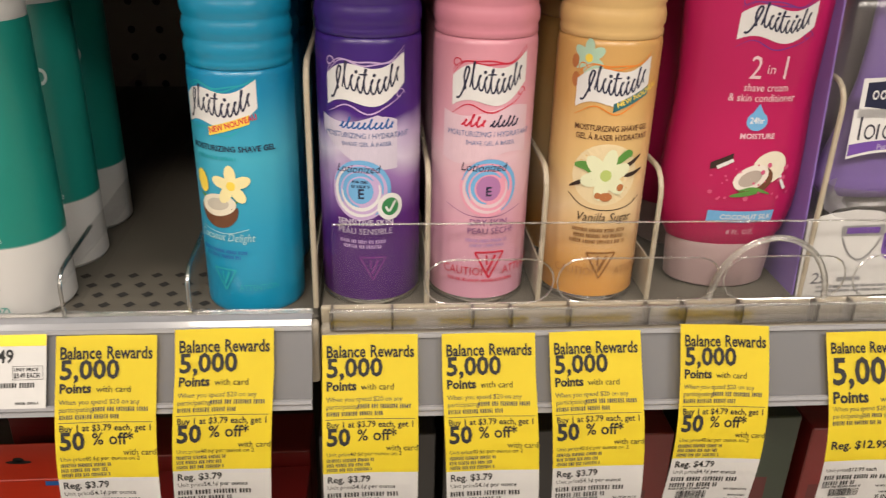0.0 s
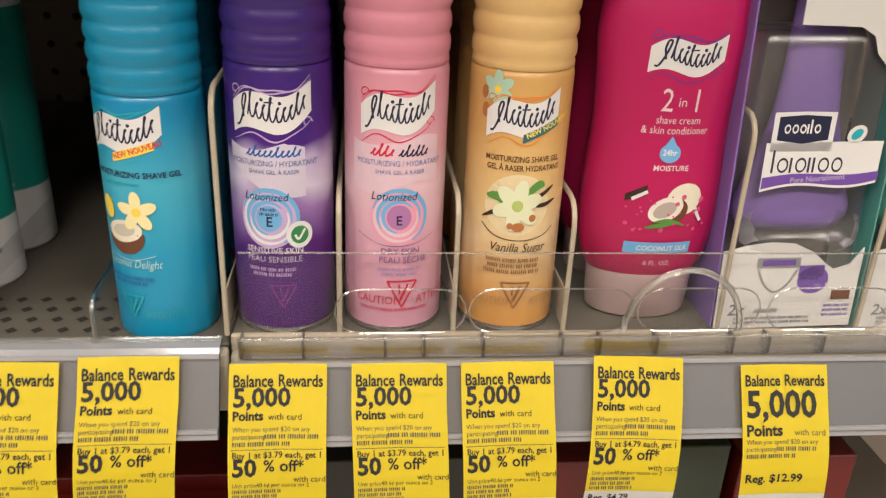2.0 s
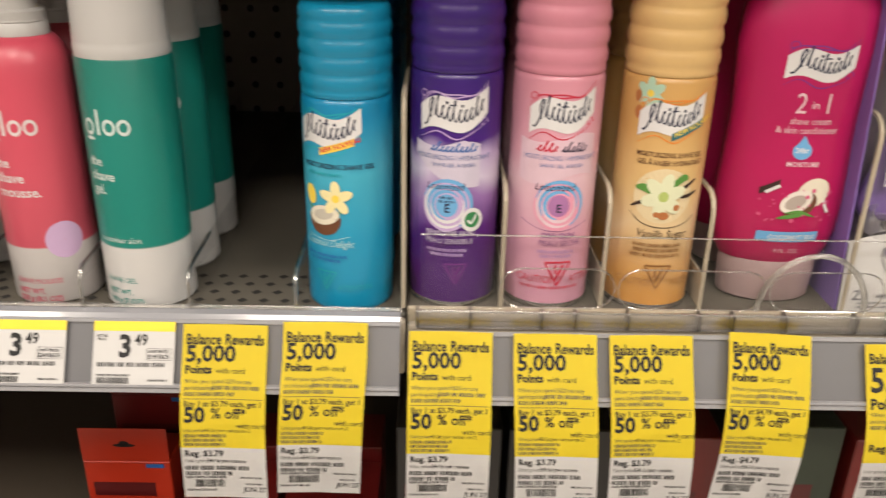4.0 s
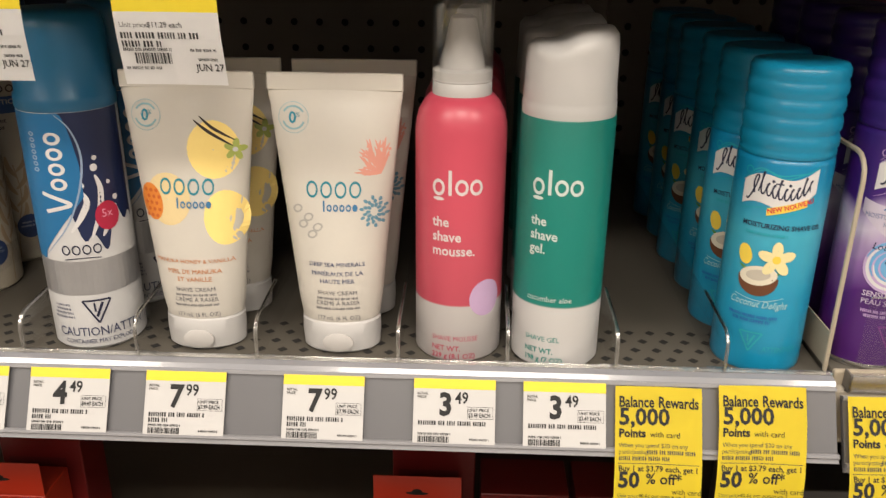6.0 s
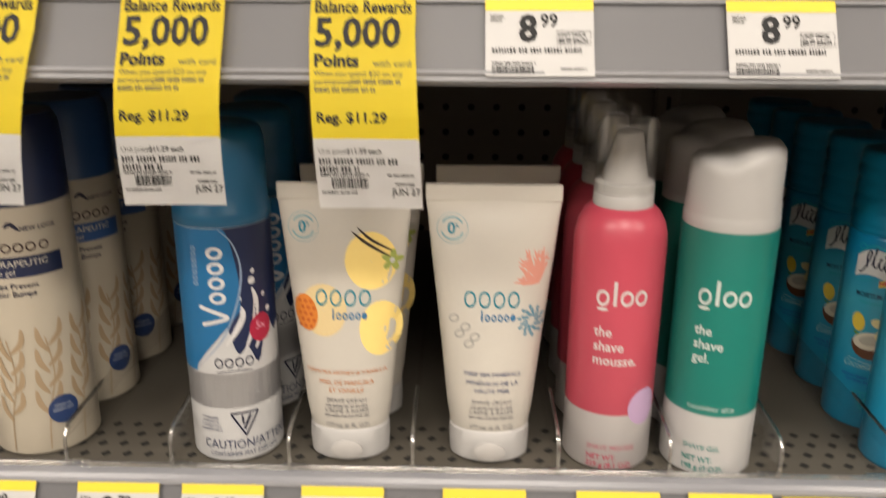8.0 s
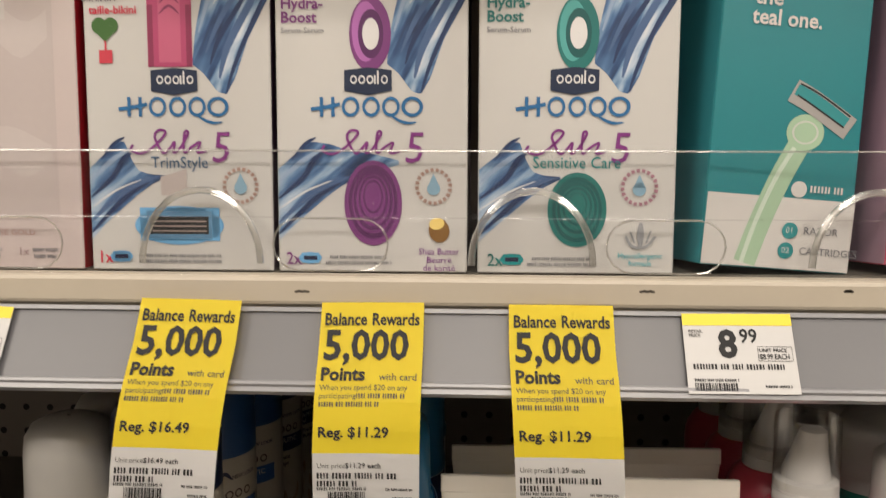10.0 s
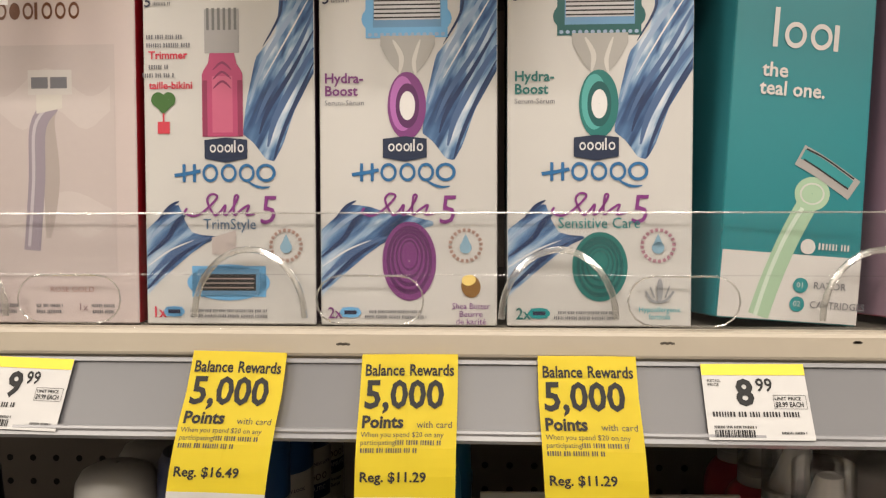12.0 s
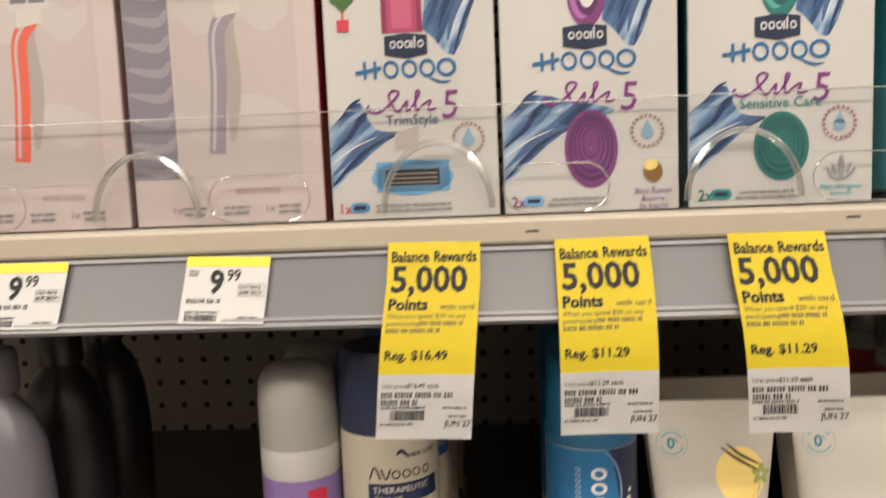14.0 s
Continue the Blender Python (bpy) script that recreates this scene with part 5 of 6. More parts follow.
# ---- oat cream cans ----
def oat_can(m, cap_col, name_col):
    t = thing("gel_can", m, "cream shave gel can with dark blue cap and oat sprigs", "spray can", "cream gel cans")
    r = 0.0272
    body = printed("oat_sleeve", [(0.0, (0.52, 0.465, 0.37)), (0.10, (0.54, 0.485, 0.39)), (0.15, (0.52, 0.465, 0.38))], 0.35)
    smooth(part("body", lathe([(r * 0.93, 0.0), (r, 0.002), (r, 0.140), (r * 0.985, 0.1415)], 64), body, t))
    smooth(part("cap", lathe([(r * 0.98, 0.141), (r * 1.0, 0.142), (r * 0.995, 0.170), (r * 0.97, 0.181), (r * 0.88, 0.186), (r * 0.1, 0.1868)], 64), cap_col, t, "dark blue cap"), 60)
    L = prints(on_round(r))
    L().stroke([(9, 131), (12, 133), (16, 129)], 2.2, True).done("leaf", NAVY, t)
    L().text("NEW LOOK", 16, 129, 2.3, bold=0.02).done("lettering", NAVY, t)
    a = L()
    a.stroke([(-6, 118), (-3, 124.5), (0, 118)], 1.0).stroke([(0.5, 123.5), (3, 118), (5.5, 123.5)], 1.0)
    for k in (8.5, 14.2, 20.0, 26.4):
        a.disc(k, 120.4, 2.5, 2.5, hole=0.66)
    a.done("brand_shape", ink("umber_brand", (0.06, 0.03, 0.03)), t)
    L().bar(-7, 35, 104.5, 115.5).done("name_plate", name_col, t, "dark blue name plate")
    L().text("THERAPEUTIC", -4.5, 110.4, 3.2, bold=0.01, wide=1.08).text("shave gel", -4.5, 106, 3.0).done("name_lettering", ink("ivory_print", (0.62, 0.58, 0.5)), t)
    L().text("Helps Prevent", -3, 98.6, 2.9, bold=0.015).text("Razor Bumps", -3, 94.2, 2.9, bold=0.015).done("claim_lettering", NAVY, t)
    a = L()
    for k in range(3):
        b = -4 + 19 * k
        a.stroke([(b, 4), (b + 2, 25), (b + 7, 48), (b + 5, 70)], 0.7)
        for j in range(4):
            y = 22 + 12 * j + 3 * k
            x = b + 2 + 1.4 * j
            a.stroke([(x, y), (x - 4, y + 7), (x - 5, y + 15)], 3.0, True).stroke([(x, y + 4), (x + 6, y + 10), (x + 7, y + 18)], 3.0, True)
    tagged(a.done("oat_sprig", ink("oat_print", (0.42, 0.31, 0.19)), t), kind="stuff")
    L().disc(24, 26, 8, 8.4).done("seal", ink("seal_blue", (0.02, 0.05, 0.16)), t, "dark blue round seal")
    small_lines(L, t, 24, 28, (9, 11), 1.3, 2.6, ink("seal_print", (0.35, 0.38, 0.45)))
    return t


NAVYCAP = material("navy_cap", (0.012, 0.020, 0.065), 0.35)
BLUECAP = material("royal_cap", (0.02, 0.07, 0.20), 0.35)
oat = oat_can(pose(-0.5455, 0.386, LOW, 0, 0, -4), NAVYCAP, ink("plate_navy", (0.012, 0.022, 0.075)))
oat_b = oat_can(pose(-0.5440, 0.444, LOW, 0, 0, 12), BLUECAP, ink("plate_blue", (0.03, 0.10, 0.30)))
copy_thing(oat_b, pose(-0.5425, 0.502, LOW, 0, 0, -8))
copy_thing(oat, pose(-0.5420, 0.560, LOW, 0, 0, 10))
copy_thing(oat, pose(-0.5430, 0.618, LOW, 0, 0, 30))


# ---- purple pump can and lotion bottles ----
def purple_pump(m):
    t = thing("foam_can", m, "purple foam can with a hazy clear dome cap", "pump can", "purple foam cans")
    r = 0.0225
    smooth(part("body", lathe([(r * 0.93, 0.0), (r, 0.002), (r, 0.112), (r * 0.98, 0.115)], 56), printed("purple_sleeve", [(0.0, (0.42, 0.34, 0.50)), (0.06, (0.30, 0.20, 0.44)), (0.115, (0.26, 0.17, 0.42))], 0.35), t))
    smooth(part("collar", lathe([(r * 0.98, 0.115), (r, 0.116), (r, 0.131), (r * 0.97, 0.133)], 56), SOFTWHITE, t, "white collar"))
    smooth(part("pump", lathe([(0.015, 0.133), (0.013, 0.150), (0.010, 0.160), (0.006, 0.168)], 32), SOFTWHITE, t, "white pump"))
    smooth(part("dome_cap", lathe([(r * 1.0, 0.132), (r * 0.99, 0.158), (r * 0.95, 0.168), (r * 0.80, 0.174), (r * 0.5, 0.177), (r * 0.05, 0.1776)], 56, closed=False), material("hazy_cap", (0.38, 0.37, 0.35), 0.35, vary=0.12, grain=120), t, "hazy clear dome cap"), 60)
    L = prints(on_round(r))
    L().disc(-3, 94, 14, 12).done("rose_blot", ink("rose_blot_ink", (0.50, 0.03, 0.18)), t)
    L().bar(8, 19, 103, 110).done("name_plate", REDINK, t)
    L().disc(-3, 94, 9, 7, hole=0.8).done("blot_ring", PINKINK, t)
    small_lines(L, t, 0, 74, (30, 26, 22), 2.4, 4.4, WHITEINK)
    return t


foam = purple_pump(pose(-0.5965, 0.386, LOW))
copy_thing(foam, pose(-0.5955, 0.436, LOW, 0, 0, 20))


def lotion_bottle(m, mat, label):
    t = thing("lotion_bottle", m, label, "bottle", "lotion bottles")
    smooth(part("body", lathe([(0.027, 0.0), (0.0295, 0.002), (0.030, 0.10), (0.0275, 0.130), (0.021, 0.150), (0.0135, 0.160), (0.0125, 0.165)], 56, 1, 0.8), mat, t), 60)
    smooth(part("cap", lathe([(0.0138, 0.163), (0.0145, 0.164), (0.0145, 0.184), (0.0130, 0.188), (0.001, 0.1885)], 40), mat, t), 60)
    return t


LILACPL = material("pale_lilac_plastic", (0.19, 0.18, 0.21), 0.35)
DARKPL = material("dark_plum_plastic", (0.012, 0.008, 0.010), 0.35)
lotion_bottle(pose(-0.7760, 0.386, LOW), LILACPL, "pale lilac lotion bottle with a narrow cap")
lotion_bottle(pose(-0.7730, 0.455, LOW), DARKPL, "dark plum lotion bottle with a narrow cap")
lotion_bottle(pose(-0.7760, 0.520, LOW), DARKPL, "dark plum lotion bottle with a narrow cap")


# ---- razor cartons on the upper shelf ----
# White card; the upper shelf's shade over the boxes is put into this grey.
CARD = material("shaded_white_card_paper", (0.455, 0.447, 0.432), 0.42, vary=0.03, grain=150)
BOXY = 0.3485


def carton(name, x0, x1, depth, h, front, side, label, group):
    t = thing(name, pose((x0 + x1) / 2, BOXY, HIGH), label, "box", group)
    w = (x1 - x0) / 2
    bm = block(-w, w, 0, depth, 0, h, 0.0006, 1)
    for f in bm.faces:
        f.material_index = 1 if abs(f.normal.x) > 0.9 else 0
    part("carton", bm, [front, side], t)
    return t


def water_print(name, turn):
    """Printed rushing water: streaks along one way, from white through blue to navy."""
    m = material(name, (0.2, 0.3, 0.45), 0.4, bump=0)
    t = m.node_tree
    co = next(n for n in t.nodes if n.bl_idname == "ShaderNodeTexCoord")
    spin, squeeze, streak, fold = (t.nodes.new("ShaderNode" + k) for k in ("Mapping", "Mapping", "TexNoise", "TexNoise"))
    spin.inputs["Rotation"].default_value = (0, radians(turn), 0)
    squeeze.inputs["Scale"].default_value = (22, 1, 120)
    streak.inputs["Scale"].default_value, streak.inputs["Detail"].default_value, streak.inputs["Distortion"].default_value = 1.0, 3.0, 0.9
    fold.inputs["Scale"].default_value, fold.inputs["Detail"].default_value = 42.0, 2.0
    t.links.new(co.outputs["Object"], spin.inputs["Vector"])
    t.links.new(spin.outputs[0], squeeze.inputs["Vector"])
    t.links.new(squeeze.outputs[0], streak.inputs["Vector"])
    t.links.new(co.outputs["Object"], fold.inputs["Vector"])
    add, ramp = t.nodes.new("ShaderNodeMath"), t.nodes.new("ShaderNodeValToRGB")
    add.operation = "MULTIPLY_ADD"
    add.inputs[1].default_value = 0.45
    t.links.new(fold.outputs["Fac"], add.inputs[0])
    t.links.new(streak.outputs["Fac"], add.inputs[2])
    t.links.new(add.outputs[0], ramp.inputs[0])
    stops = ((0.50, (0.008, 0.018, 0.055)), (0.60, (0.020, 0.055, 0.14)), (0.68, (0.06, 0.13, 0.26)), (0.76, (0.17, 0.27, 0.40)), (0.86, (0.38, 0.45, 0.54)), (0.97, (0.55, 0.57, 0.58)))
    el = ramp.color_ramp.elements
    while len(el) < len(stops):
        el.new(0.5)
    for e, (q, c) in zip(el, stops):
        e.position, e.color = q, (*c, 1)
    t.links.new(ramp.outputs[0], t.nodes["Principled BSDF"].inputs["Base Color"])
    return m


FALLING, FLOWING = water_print("falling_water_print", 62), water_print("flowing_water_print", 36)


def curve_strip(layer, us, low, high):
    """A printed field over us between two outlines, each a row of (u, v)."""
    lu, lv = zip(*low)
    hu, hv = zip(*high)
    return layer.strip(us, lambda u: float(np.interp(u, lu, lv)), lambda u: float(np.interp(u, hu, hv)))


def water(L, t, strokes, mats):
    for k, m in enumerate(mats):
        a = L()
        for q, w in strokes[k]:
            a.stroke(q, w, True)
        tagged(a.done("water_streak", m, t), kind="stuff")


def water_box(x0, x1, kind, accent, accent_dark, side):
    t = carton("razor_box", x0, x1, 0.045, 0.212, CARD, side, "white razor carton printed with blue water and a %s" % ("pink trimmer" if kind == 1 else "purple razor" if kind == 2 else "teal razor"), "white razor cartons")
    w = (x1 - x0) * 500
    L = prints(on_flat(0.0), 0.000015)
    R = w - 0.3
    # water from the upper corner and to the lower corner
    us = [7 + (R - 7) * i / 30 for i in range(31)]
    curve_strip(L(), us, [(7, 92), (12, 88), (18, 80), (22, 79), (26, 86), (32, 103), (R, 121)], [(7, 94), (8.5, 107), (11, 118), (13.5, 129), (18, 134), (23, 140), (25, 150), (26, 172), (R, 172)]).done("water_body", FALLING, t, "blue falling water")
    water(L, t, [[([(R, 150), (33, 132), (20, 112), (13, 97)], 2.6), ([(R, 133), (33, 118), (23, 100), (19, 86)], 3.4)], [([(R, 141), (31, 122), (19, 103), (15, 92)], 2.2), ([(R, 126), (34, 110), (26, 92), (22, 80)], 2.0), ([(27, 160), (25, 148), (17, 134)], 1.2)], [([(R, 168), (32, 150), (18, 128), (10, 106)], 2.4)], [([(R, 160), (30, 140), (17, 118)], 0.8)]], (MIDBLUE, DEEPBLUE, PALEBLUE, WHITEINK))
    low = w - 0.4
    end = 12 if kind == 2 else -7
    us = [-low + (end + low) * i / 34 for i in range(35)]
    upper = [(-18, 57), (-10, 54), (0, 53), (end, 50)] if kind == 2 else [(-22, 50), (-19, 45), (-14, 43.5), (end, 43)]
    curve_strip(L(), us, [(-low, 14), (-34, 22), (-27, 28), (-20, 34), (-13, 39), (0, 45), (end, 48 if kind == 2 else 42)], [(-low, 46), (-34, 53), (-29, 58), (-25, 58)] + upper).done("water_body", FLOWING, t, "blue flowing water")
    water(L, t, [[([(-low, 22), (-32, 31), (-20, 39), (-10, 42.5)], 3.0)], [([(-low, 17), (-33, 26), (-24, 34), (-14, 40)], 2.4), ([(-low, 33), (-31, 42), (-26, 50), (-22, 53)], 2.6), ([(-36, 50), (-30, 57), (-25, 60)], 1.6)], [([(-low, 40), (-32, 49), (-22, 55)], 2.2)], [([(-low, 28), (-30, 36), (-18, 41)], 0.8)]], (MIDBLUE, DEEPBLUE, PALEBLUE, WHITEINK))
    # the tool above
    if kind == 1:
        a = L()
        a.bar(-11.5, 5.5, 131, 152)
        a.done("trimmer_comb", ink("comb_grey", (0.36, 0.35, 0.35)), t)
        a = L()
        for i in range(6):
            a.bar(-10.5 + 2.7 * i, -9.2 + 2.7 * i, 142, 152.5)
        tagged(a.done("comb_tooth", ink("tooth_grey", (0.16, 0.16, 0.16)), t), kind="stuff")
        us = [-13 + 1.0 * i for i in range(21)]
        L().strip(us, lambda u: 91, lambda u: 131 - 0.10 * (u + 3) ** 2 * (abs(u + 3) > 6)).done("trimmer_body", ink("magenta_print", (0.44, 0.06, 0.16)), t, "magenta trimmer body")
        L().strip([-8 + i for i in range(11)], lambda u: 93, lambda u: 120).done("trimmer_front", ink("rose_print_body", (0.55, 0.12, 0.22)), t)
        L().bar(-12.8, -10.4, 91, 118).bar(4.4, 6.8, 91, 118).done("trimmer_edge", ink("trimmer_shade", (0.26, 0.03, 0.09)), t)
        a = L()
        for k in range(3):
            a.stroke([(-7.5, 114 + 4.5 * k), (-3, 117.5 + 4.5 * k), (1.5, 114 + 4.5 * k)], 1.2, True)
        a.done("trimmer_ridge", ink("plum_ridge", (0.22, 0.03, 0.10)), t)
        L().strip([-9 + i for i in range(13)], lambda u: 34, lambda u: 45 + 0.3 * u).done("trimmer_foot", ink("foot_grey", (0.50, 0.44, 0.42)), t)
        L().disc(-1, 20.5, 20.5, 8.8).bar(-19, 17.5, 13.5, 28.5).done("cartridge_picture", SKYINK, t, "blue cartridge picture")
        L().bar(-16, 14, 14.5, 27).done("cartridge_frame", ink("cartridge_blue", (0.10, 0.24, 0.40)), t)
        L().bar(-14.5, 12.5, 16.5, 24.5).done("cartridge_blade", BLACK, t)
        a = L()
        for k in range(3):
            a.bar(-13.5, 11.5, 17.6 + 2.2 * k, 18.3 + 2.2 * k)
        a.done("cartridge_line", ink("blade_steel", (0.30, 0.24, 0.22)), t)
        small_lines(L, t, -31, 138, (18,), 1.8, 3, GREYTEXT)
        small_lines(L, t, -29, 134, (22,), 1.8, 3, GREYTEXT)
        L().text("Trimmer", -39, 128.6, 3.6, bold=0.02).text("taille-bikini", -39, 114.2, 3.4, bold=0.02).done("claim_lettering", REDINK, t)
        small_lines(L, t, -34, 123.6, (10, 16), 1.8, 4, GREYTEXT)
        L().disc(-34.6, 109, 3.4, 3.6).disc(-29.4, 109, 3.4, 3.6).strip([-37.6 + 0.7 * i for i in range(17)], lambda u: 101.8 + 1.05 * abs(u + 32), lambda u: 109).done("heart_shrub", ink("shrub_green", (0.05, 0.14, 0.03)), t, "heart-shaped green shrub")
        L().bar(-32.4, -31.6, 97, 102.5).strip([-35 + i for i in range(7)], lambda u: 92.6, lambda u: 98.4).done("flower_pot", ink("pot_red", (0.60, 0.05, 0.08)), t)
    else:
        L().disc(-0.5, 146, 21.5, 10.5).bar(-20, 19, 137, 156).done("razor_head", accent_dark if kind == 3 else SKYINK, t, "ribbed razor head")
        L().bar(-16.5, 16, 142, 155).done("razor_frame", ink("frame_blue", (0.14, 0.30, 0.50)), t)
        L().bar(-16, 15.5, 145.5, 155.5).done("razor_blade", SILVER, t)
        a = L()
        for k in range(5):
            a.bar(-16, 15.5, 146.2 + 2.0 * k, 146.9 + 2.0 * k)
        tagged(a.done("blade_line", BLACK, t), kind="stuff")
        a = L()
        for k in range(13):
            a.disc(-18 + 2.9 * k, 138.6, 1.0, 0.9, 0, 8)
        tagged(a.done("comb_bead", PALEBLUE, t), kind="stuff")
        L().strip([-13 + 1.3 * i for i in range(21)], lambda u: 119 + 0.085 * u * u * (1 if abs(u) > 5 else 0.6), lambda u: 138).done("razor_neck", ink("neck_grey", (0.40, 0.39, 0.37)), t)
        L().stroke([(-7, 136), (-3, 128), (-4, 120)], 2.4, True).stroke([(6, 136), (3, 126), (4, 119)], 2.0, True).done("neck_shine", ink("neck_white", (0.60, 0.58, 0.55)), t)
        L().disc(-0.5, 105, 9.2, 16.0).done("razor_handle", accent, t, "glossy razor handle")
        L().disc(-2.5, 106, 6.0, 13.0).done("handle_shine", ink("handle_light_%d" % kind, tuple(min(0.8, c * 1.9 + 0.06) for c in accent_rgb[kind])), t)
        L().disc(-0.2, 105, 5.6, 10.6).done("handle_ring", accent_dark, t)
        L().disc(-0.2, 105, 3.7, 6.8).done("handle_hole", WHITEINK, t)
        L().disc(0.5, 31 if kind == 2 else 28.5, 13.0, 19.0 if kind == 2 else 16.5).done("handle_foot", accent, t, "ridged handle foot")
        a = L()
        for k in range(4):
            a.disc(0.5, (31.5 if kind == 2 else 28.5) + 0.8 * k, 11 - 2.2 * k, (16.5 if kind == 2 else 14.5) - 3.0 * k, hole=0.86)
        a.done("foot_ridge", accent_dark, t)
        L().text("Hydra-", -40, 116, 4.6, bold=0.022).text("Boost", -40, 110, 4.6, bold=0.022).done("claim_lettering", accent, t)
        L().text("Serum-S\u00e9rum", -40, 105.4, 2.4).done("claim_small", GREYTEXT, t)
    L().text("5", -41, 153.5, 5.2, bold=0.012).done("count_digit", NAVY, t)
    small_lines(L, t, -32, 156.8, (9, 9), 1.4, 2.8, GREYTEXT)
    # shield
    us = [-12 + i for i in range(22)]
    L().strip(us, lambda u: 80.4 - 1.9 * (1 - abs(u + 1.5) / 10.5), lambda u: 90.6 - 1.2 * (abs(u + 1.5) / 10.5)).done("brand_shield", ink("shield_navy", (0.010, 0.022, 0.06)), t, "dark navy shield")
    L().shapes(-9.4, 83.4, "oooilo", 3.8, 0.75, 0.80).done("brand_bar", WHITEINK, t)
    # brand words as plain shapes
    a = L()
    b = 69.2
    a.bar(-23.0, -21.5, b, b + 8.6).bar(-17.9, -16.4, b, b + 8.6).stroke([(-27, b + 3.2), (-20, b + 4.2), (-14, b + 5.4)], 1.7)
    for x in (-9.3, -0.2, 8.6, 18.0):
        a.disc(x, b + 4.3, 3.9 if x < 18 else 4.8, 4.4, hole=0.68)
    a.stroke([(8.0, b + 1.0), (12.0, b - 1.6), (16, b - 2.8), (20, b - 2.4)], 1.3, True)
    a.done("brand_shape", ink("word_blue", (0.02, 0.14, 0.34)), t)
    a = L()
    b = 52.4
    a.stroke([(-21, b + 4.2), (-22, b + 1.8), (-17, b + 0.4), (-11, b + 4.0), (-6, b + 9.6), (-9, b + 10.8), (-11, b + 7.6), (-7.5, b + 0.8), (-4.5, b + 2.6), (-2.0, b + 5.6), (-2.6, b + 0.8), (0.6, b + 3.0), (4.2, b + 9.4), (2.6, b + 9.6), (2.2, b + 1.0), (6.0, b + 3.6), (9.6, b + 5.4), (8.2, b + 1.0), (12.4, b + 1.6)], 1.1)
    a.text("5", 14.0, b - 3.4, 13.5, shear=0.12, wide=0.95)
    a.done("brand_script", ink("script_purple", (0.22, 0.035, 0.22)), t)
    if kind == 1:
        L().text("TrimStyle", 0, 46.4, 5.0, "CENTER", wide=0.92).done("range_lettering", ink("slate_range", (0.06, 0.13, 0.24)), t)
    if kind == 3:
        L().text("Sensitive Care", 0, 46.8, 5.0, "CENTER", wide=0.92).done("range_lettering", TEALINK, t)
    # round seal with a drop
    q = 27.5
    a = L()
    for k in range(20):
        a.disc(q, 38.5, 8.2, 8.2, hole=0.80, arc=(18 * k, 18 * k + 11), seg=3)
    tagged(a.done("seal_lettering", ink("seal_rust", (0.40, 0.26, 0.22) if kind < 3 else (0.40, 0.20, 0.26)), t), kind="stuff")
    L().disc(q, 37.6, 2.9, 2.9).strip([q - 2.7 + 0.3 * i for i in range(19)], lambda u: 38.2, lambda u: 38.2 + max(0, 6.0 - 2.2 * abs(u - q))).done("seal_drop", ink("drop_blue", (0.25, 0.42, 0.55)), t)
    # foot line
    L().text("1x" if kind == 1 else "2x", -39, 3.4, 5.4, bold=0.008, wide=0.9).done("count", REDINK if kind == 1 else accent, t)
    L().disc(-28, 6.3, 5.2, 2.6).bar(-32, -24, 4, 8.6).done("cartridge_icon", SKYINK if kind < 3 else TEALINK, t)
    L().bar(-31, -25, 5.3, 7.2).done("cartridge_icon_blade", NAVY, t)
    small_lines(L, t, -1 if kind == 1 else -6, 6.0, (38 if kind == 1 else 26, 38 if kind == 1 else 30), 1.3, 2.6, GREYTEXT)
    if kind == 2:
        L().disc(30, 19, 4.6, 5.4, 10).done("shea_nut", ink("nut_brown", (0.24, 0.12, 0.03)), t, "brown shea nut")
        L().disc(29, 22, 3.4, 2.6, 10).done("shea_butter", PALEYEL, t)
        L().text("Shea Butter", 30, 8.2, 2.8, "CENTER", wide=0.95).text("Beurre", 30, 4.4, 2.8, "CENTER").text("de karit\u00e9", 30, 0.8, 2.8, "CENTER").done("care_lettering", PURPLEINK, t)
    if kind == 3:
        L().stroke([(22, 17), (25, 12.5), (31, 12.5), (35, 17)], 1.2).stroke([(28.5, 12), (28.5, 18), (28.5, 23)], 3.0, True).stroke([(24, 19), (26, 14)], 0.8).stroke([(33, 19.5), (31, 14)], 0.8).done("drop_crown", ink("crown_grey", (0.30, 0.31, 0.33)), t, "grey splash crown")
        L().text("Hypoallergenic", 28.5, 7.2, 2.5, "CENTER", wide=0.9).text("formula", 28.5, 3.8, 2.5, "CENTER", wide=0.9).done("care_lettering", TURQINK, t)
    return t


accent_rgb = {2: (0.20, 0.045, 0.20), 3: (0.015, 0.17, 0.16)}
PLUM, PLUMD = ink("plum_print_body", accent_rgb[2]), ink("plum_dark", (0.10, 0.02, 0.11))
TEALB, TEALD = ink("teal_print_body", accent_rgb[3]), ink("teal_dark", (0.008, 0.10, 0.10))
WINE, DEEPTEAL = material("wine_side", (0.06, 0.008, 0.02), 0.4), material("teal_side", (0.01, 0.14, 0.17), 0.4)
first_boxes = [water_box(-0.5625, -0.4788, 1, PINKINK, REDINK, material("plum_side", (0.05, 0.02, 0.05), 0.4)), water_box(-0.4764, -0.3915, 2, PLUM, PLUMD, WINE), water_box(-0.3868, -0.3003, 3, TEALB, TEALD, DEEPTEAL)]
for ob in first_boxes:
    copy_thing(ob, pose(ob.location.x, BOXY + 0.050, HIGH))


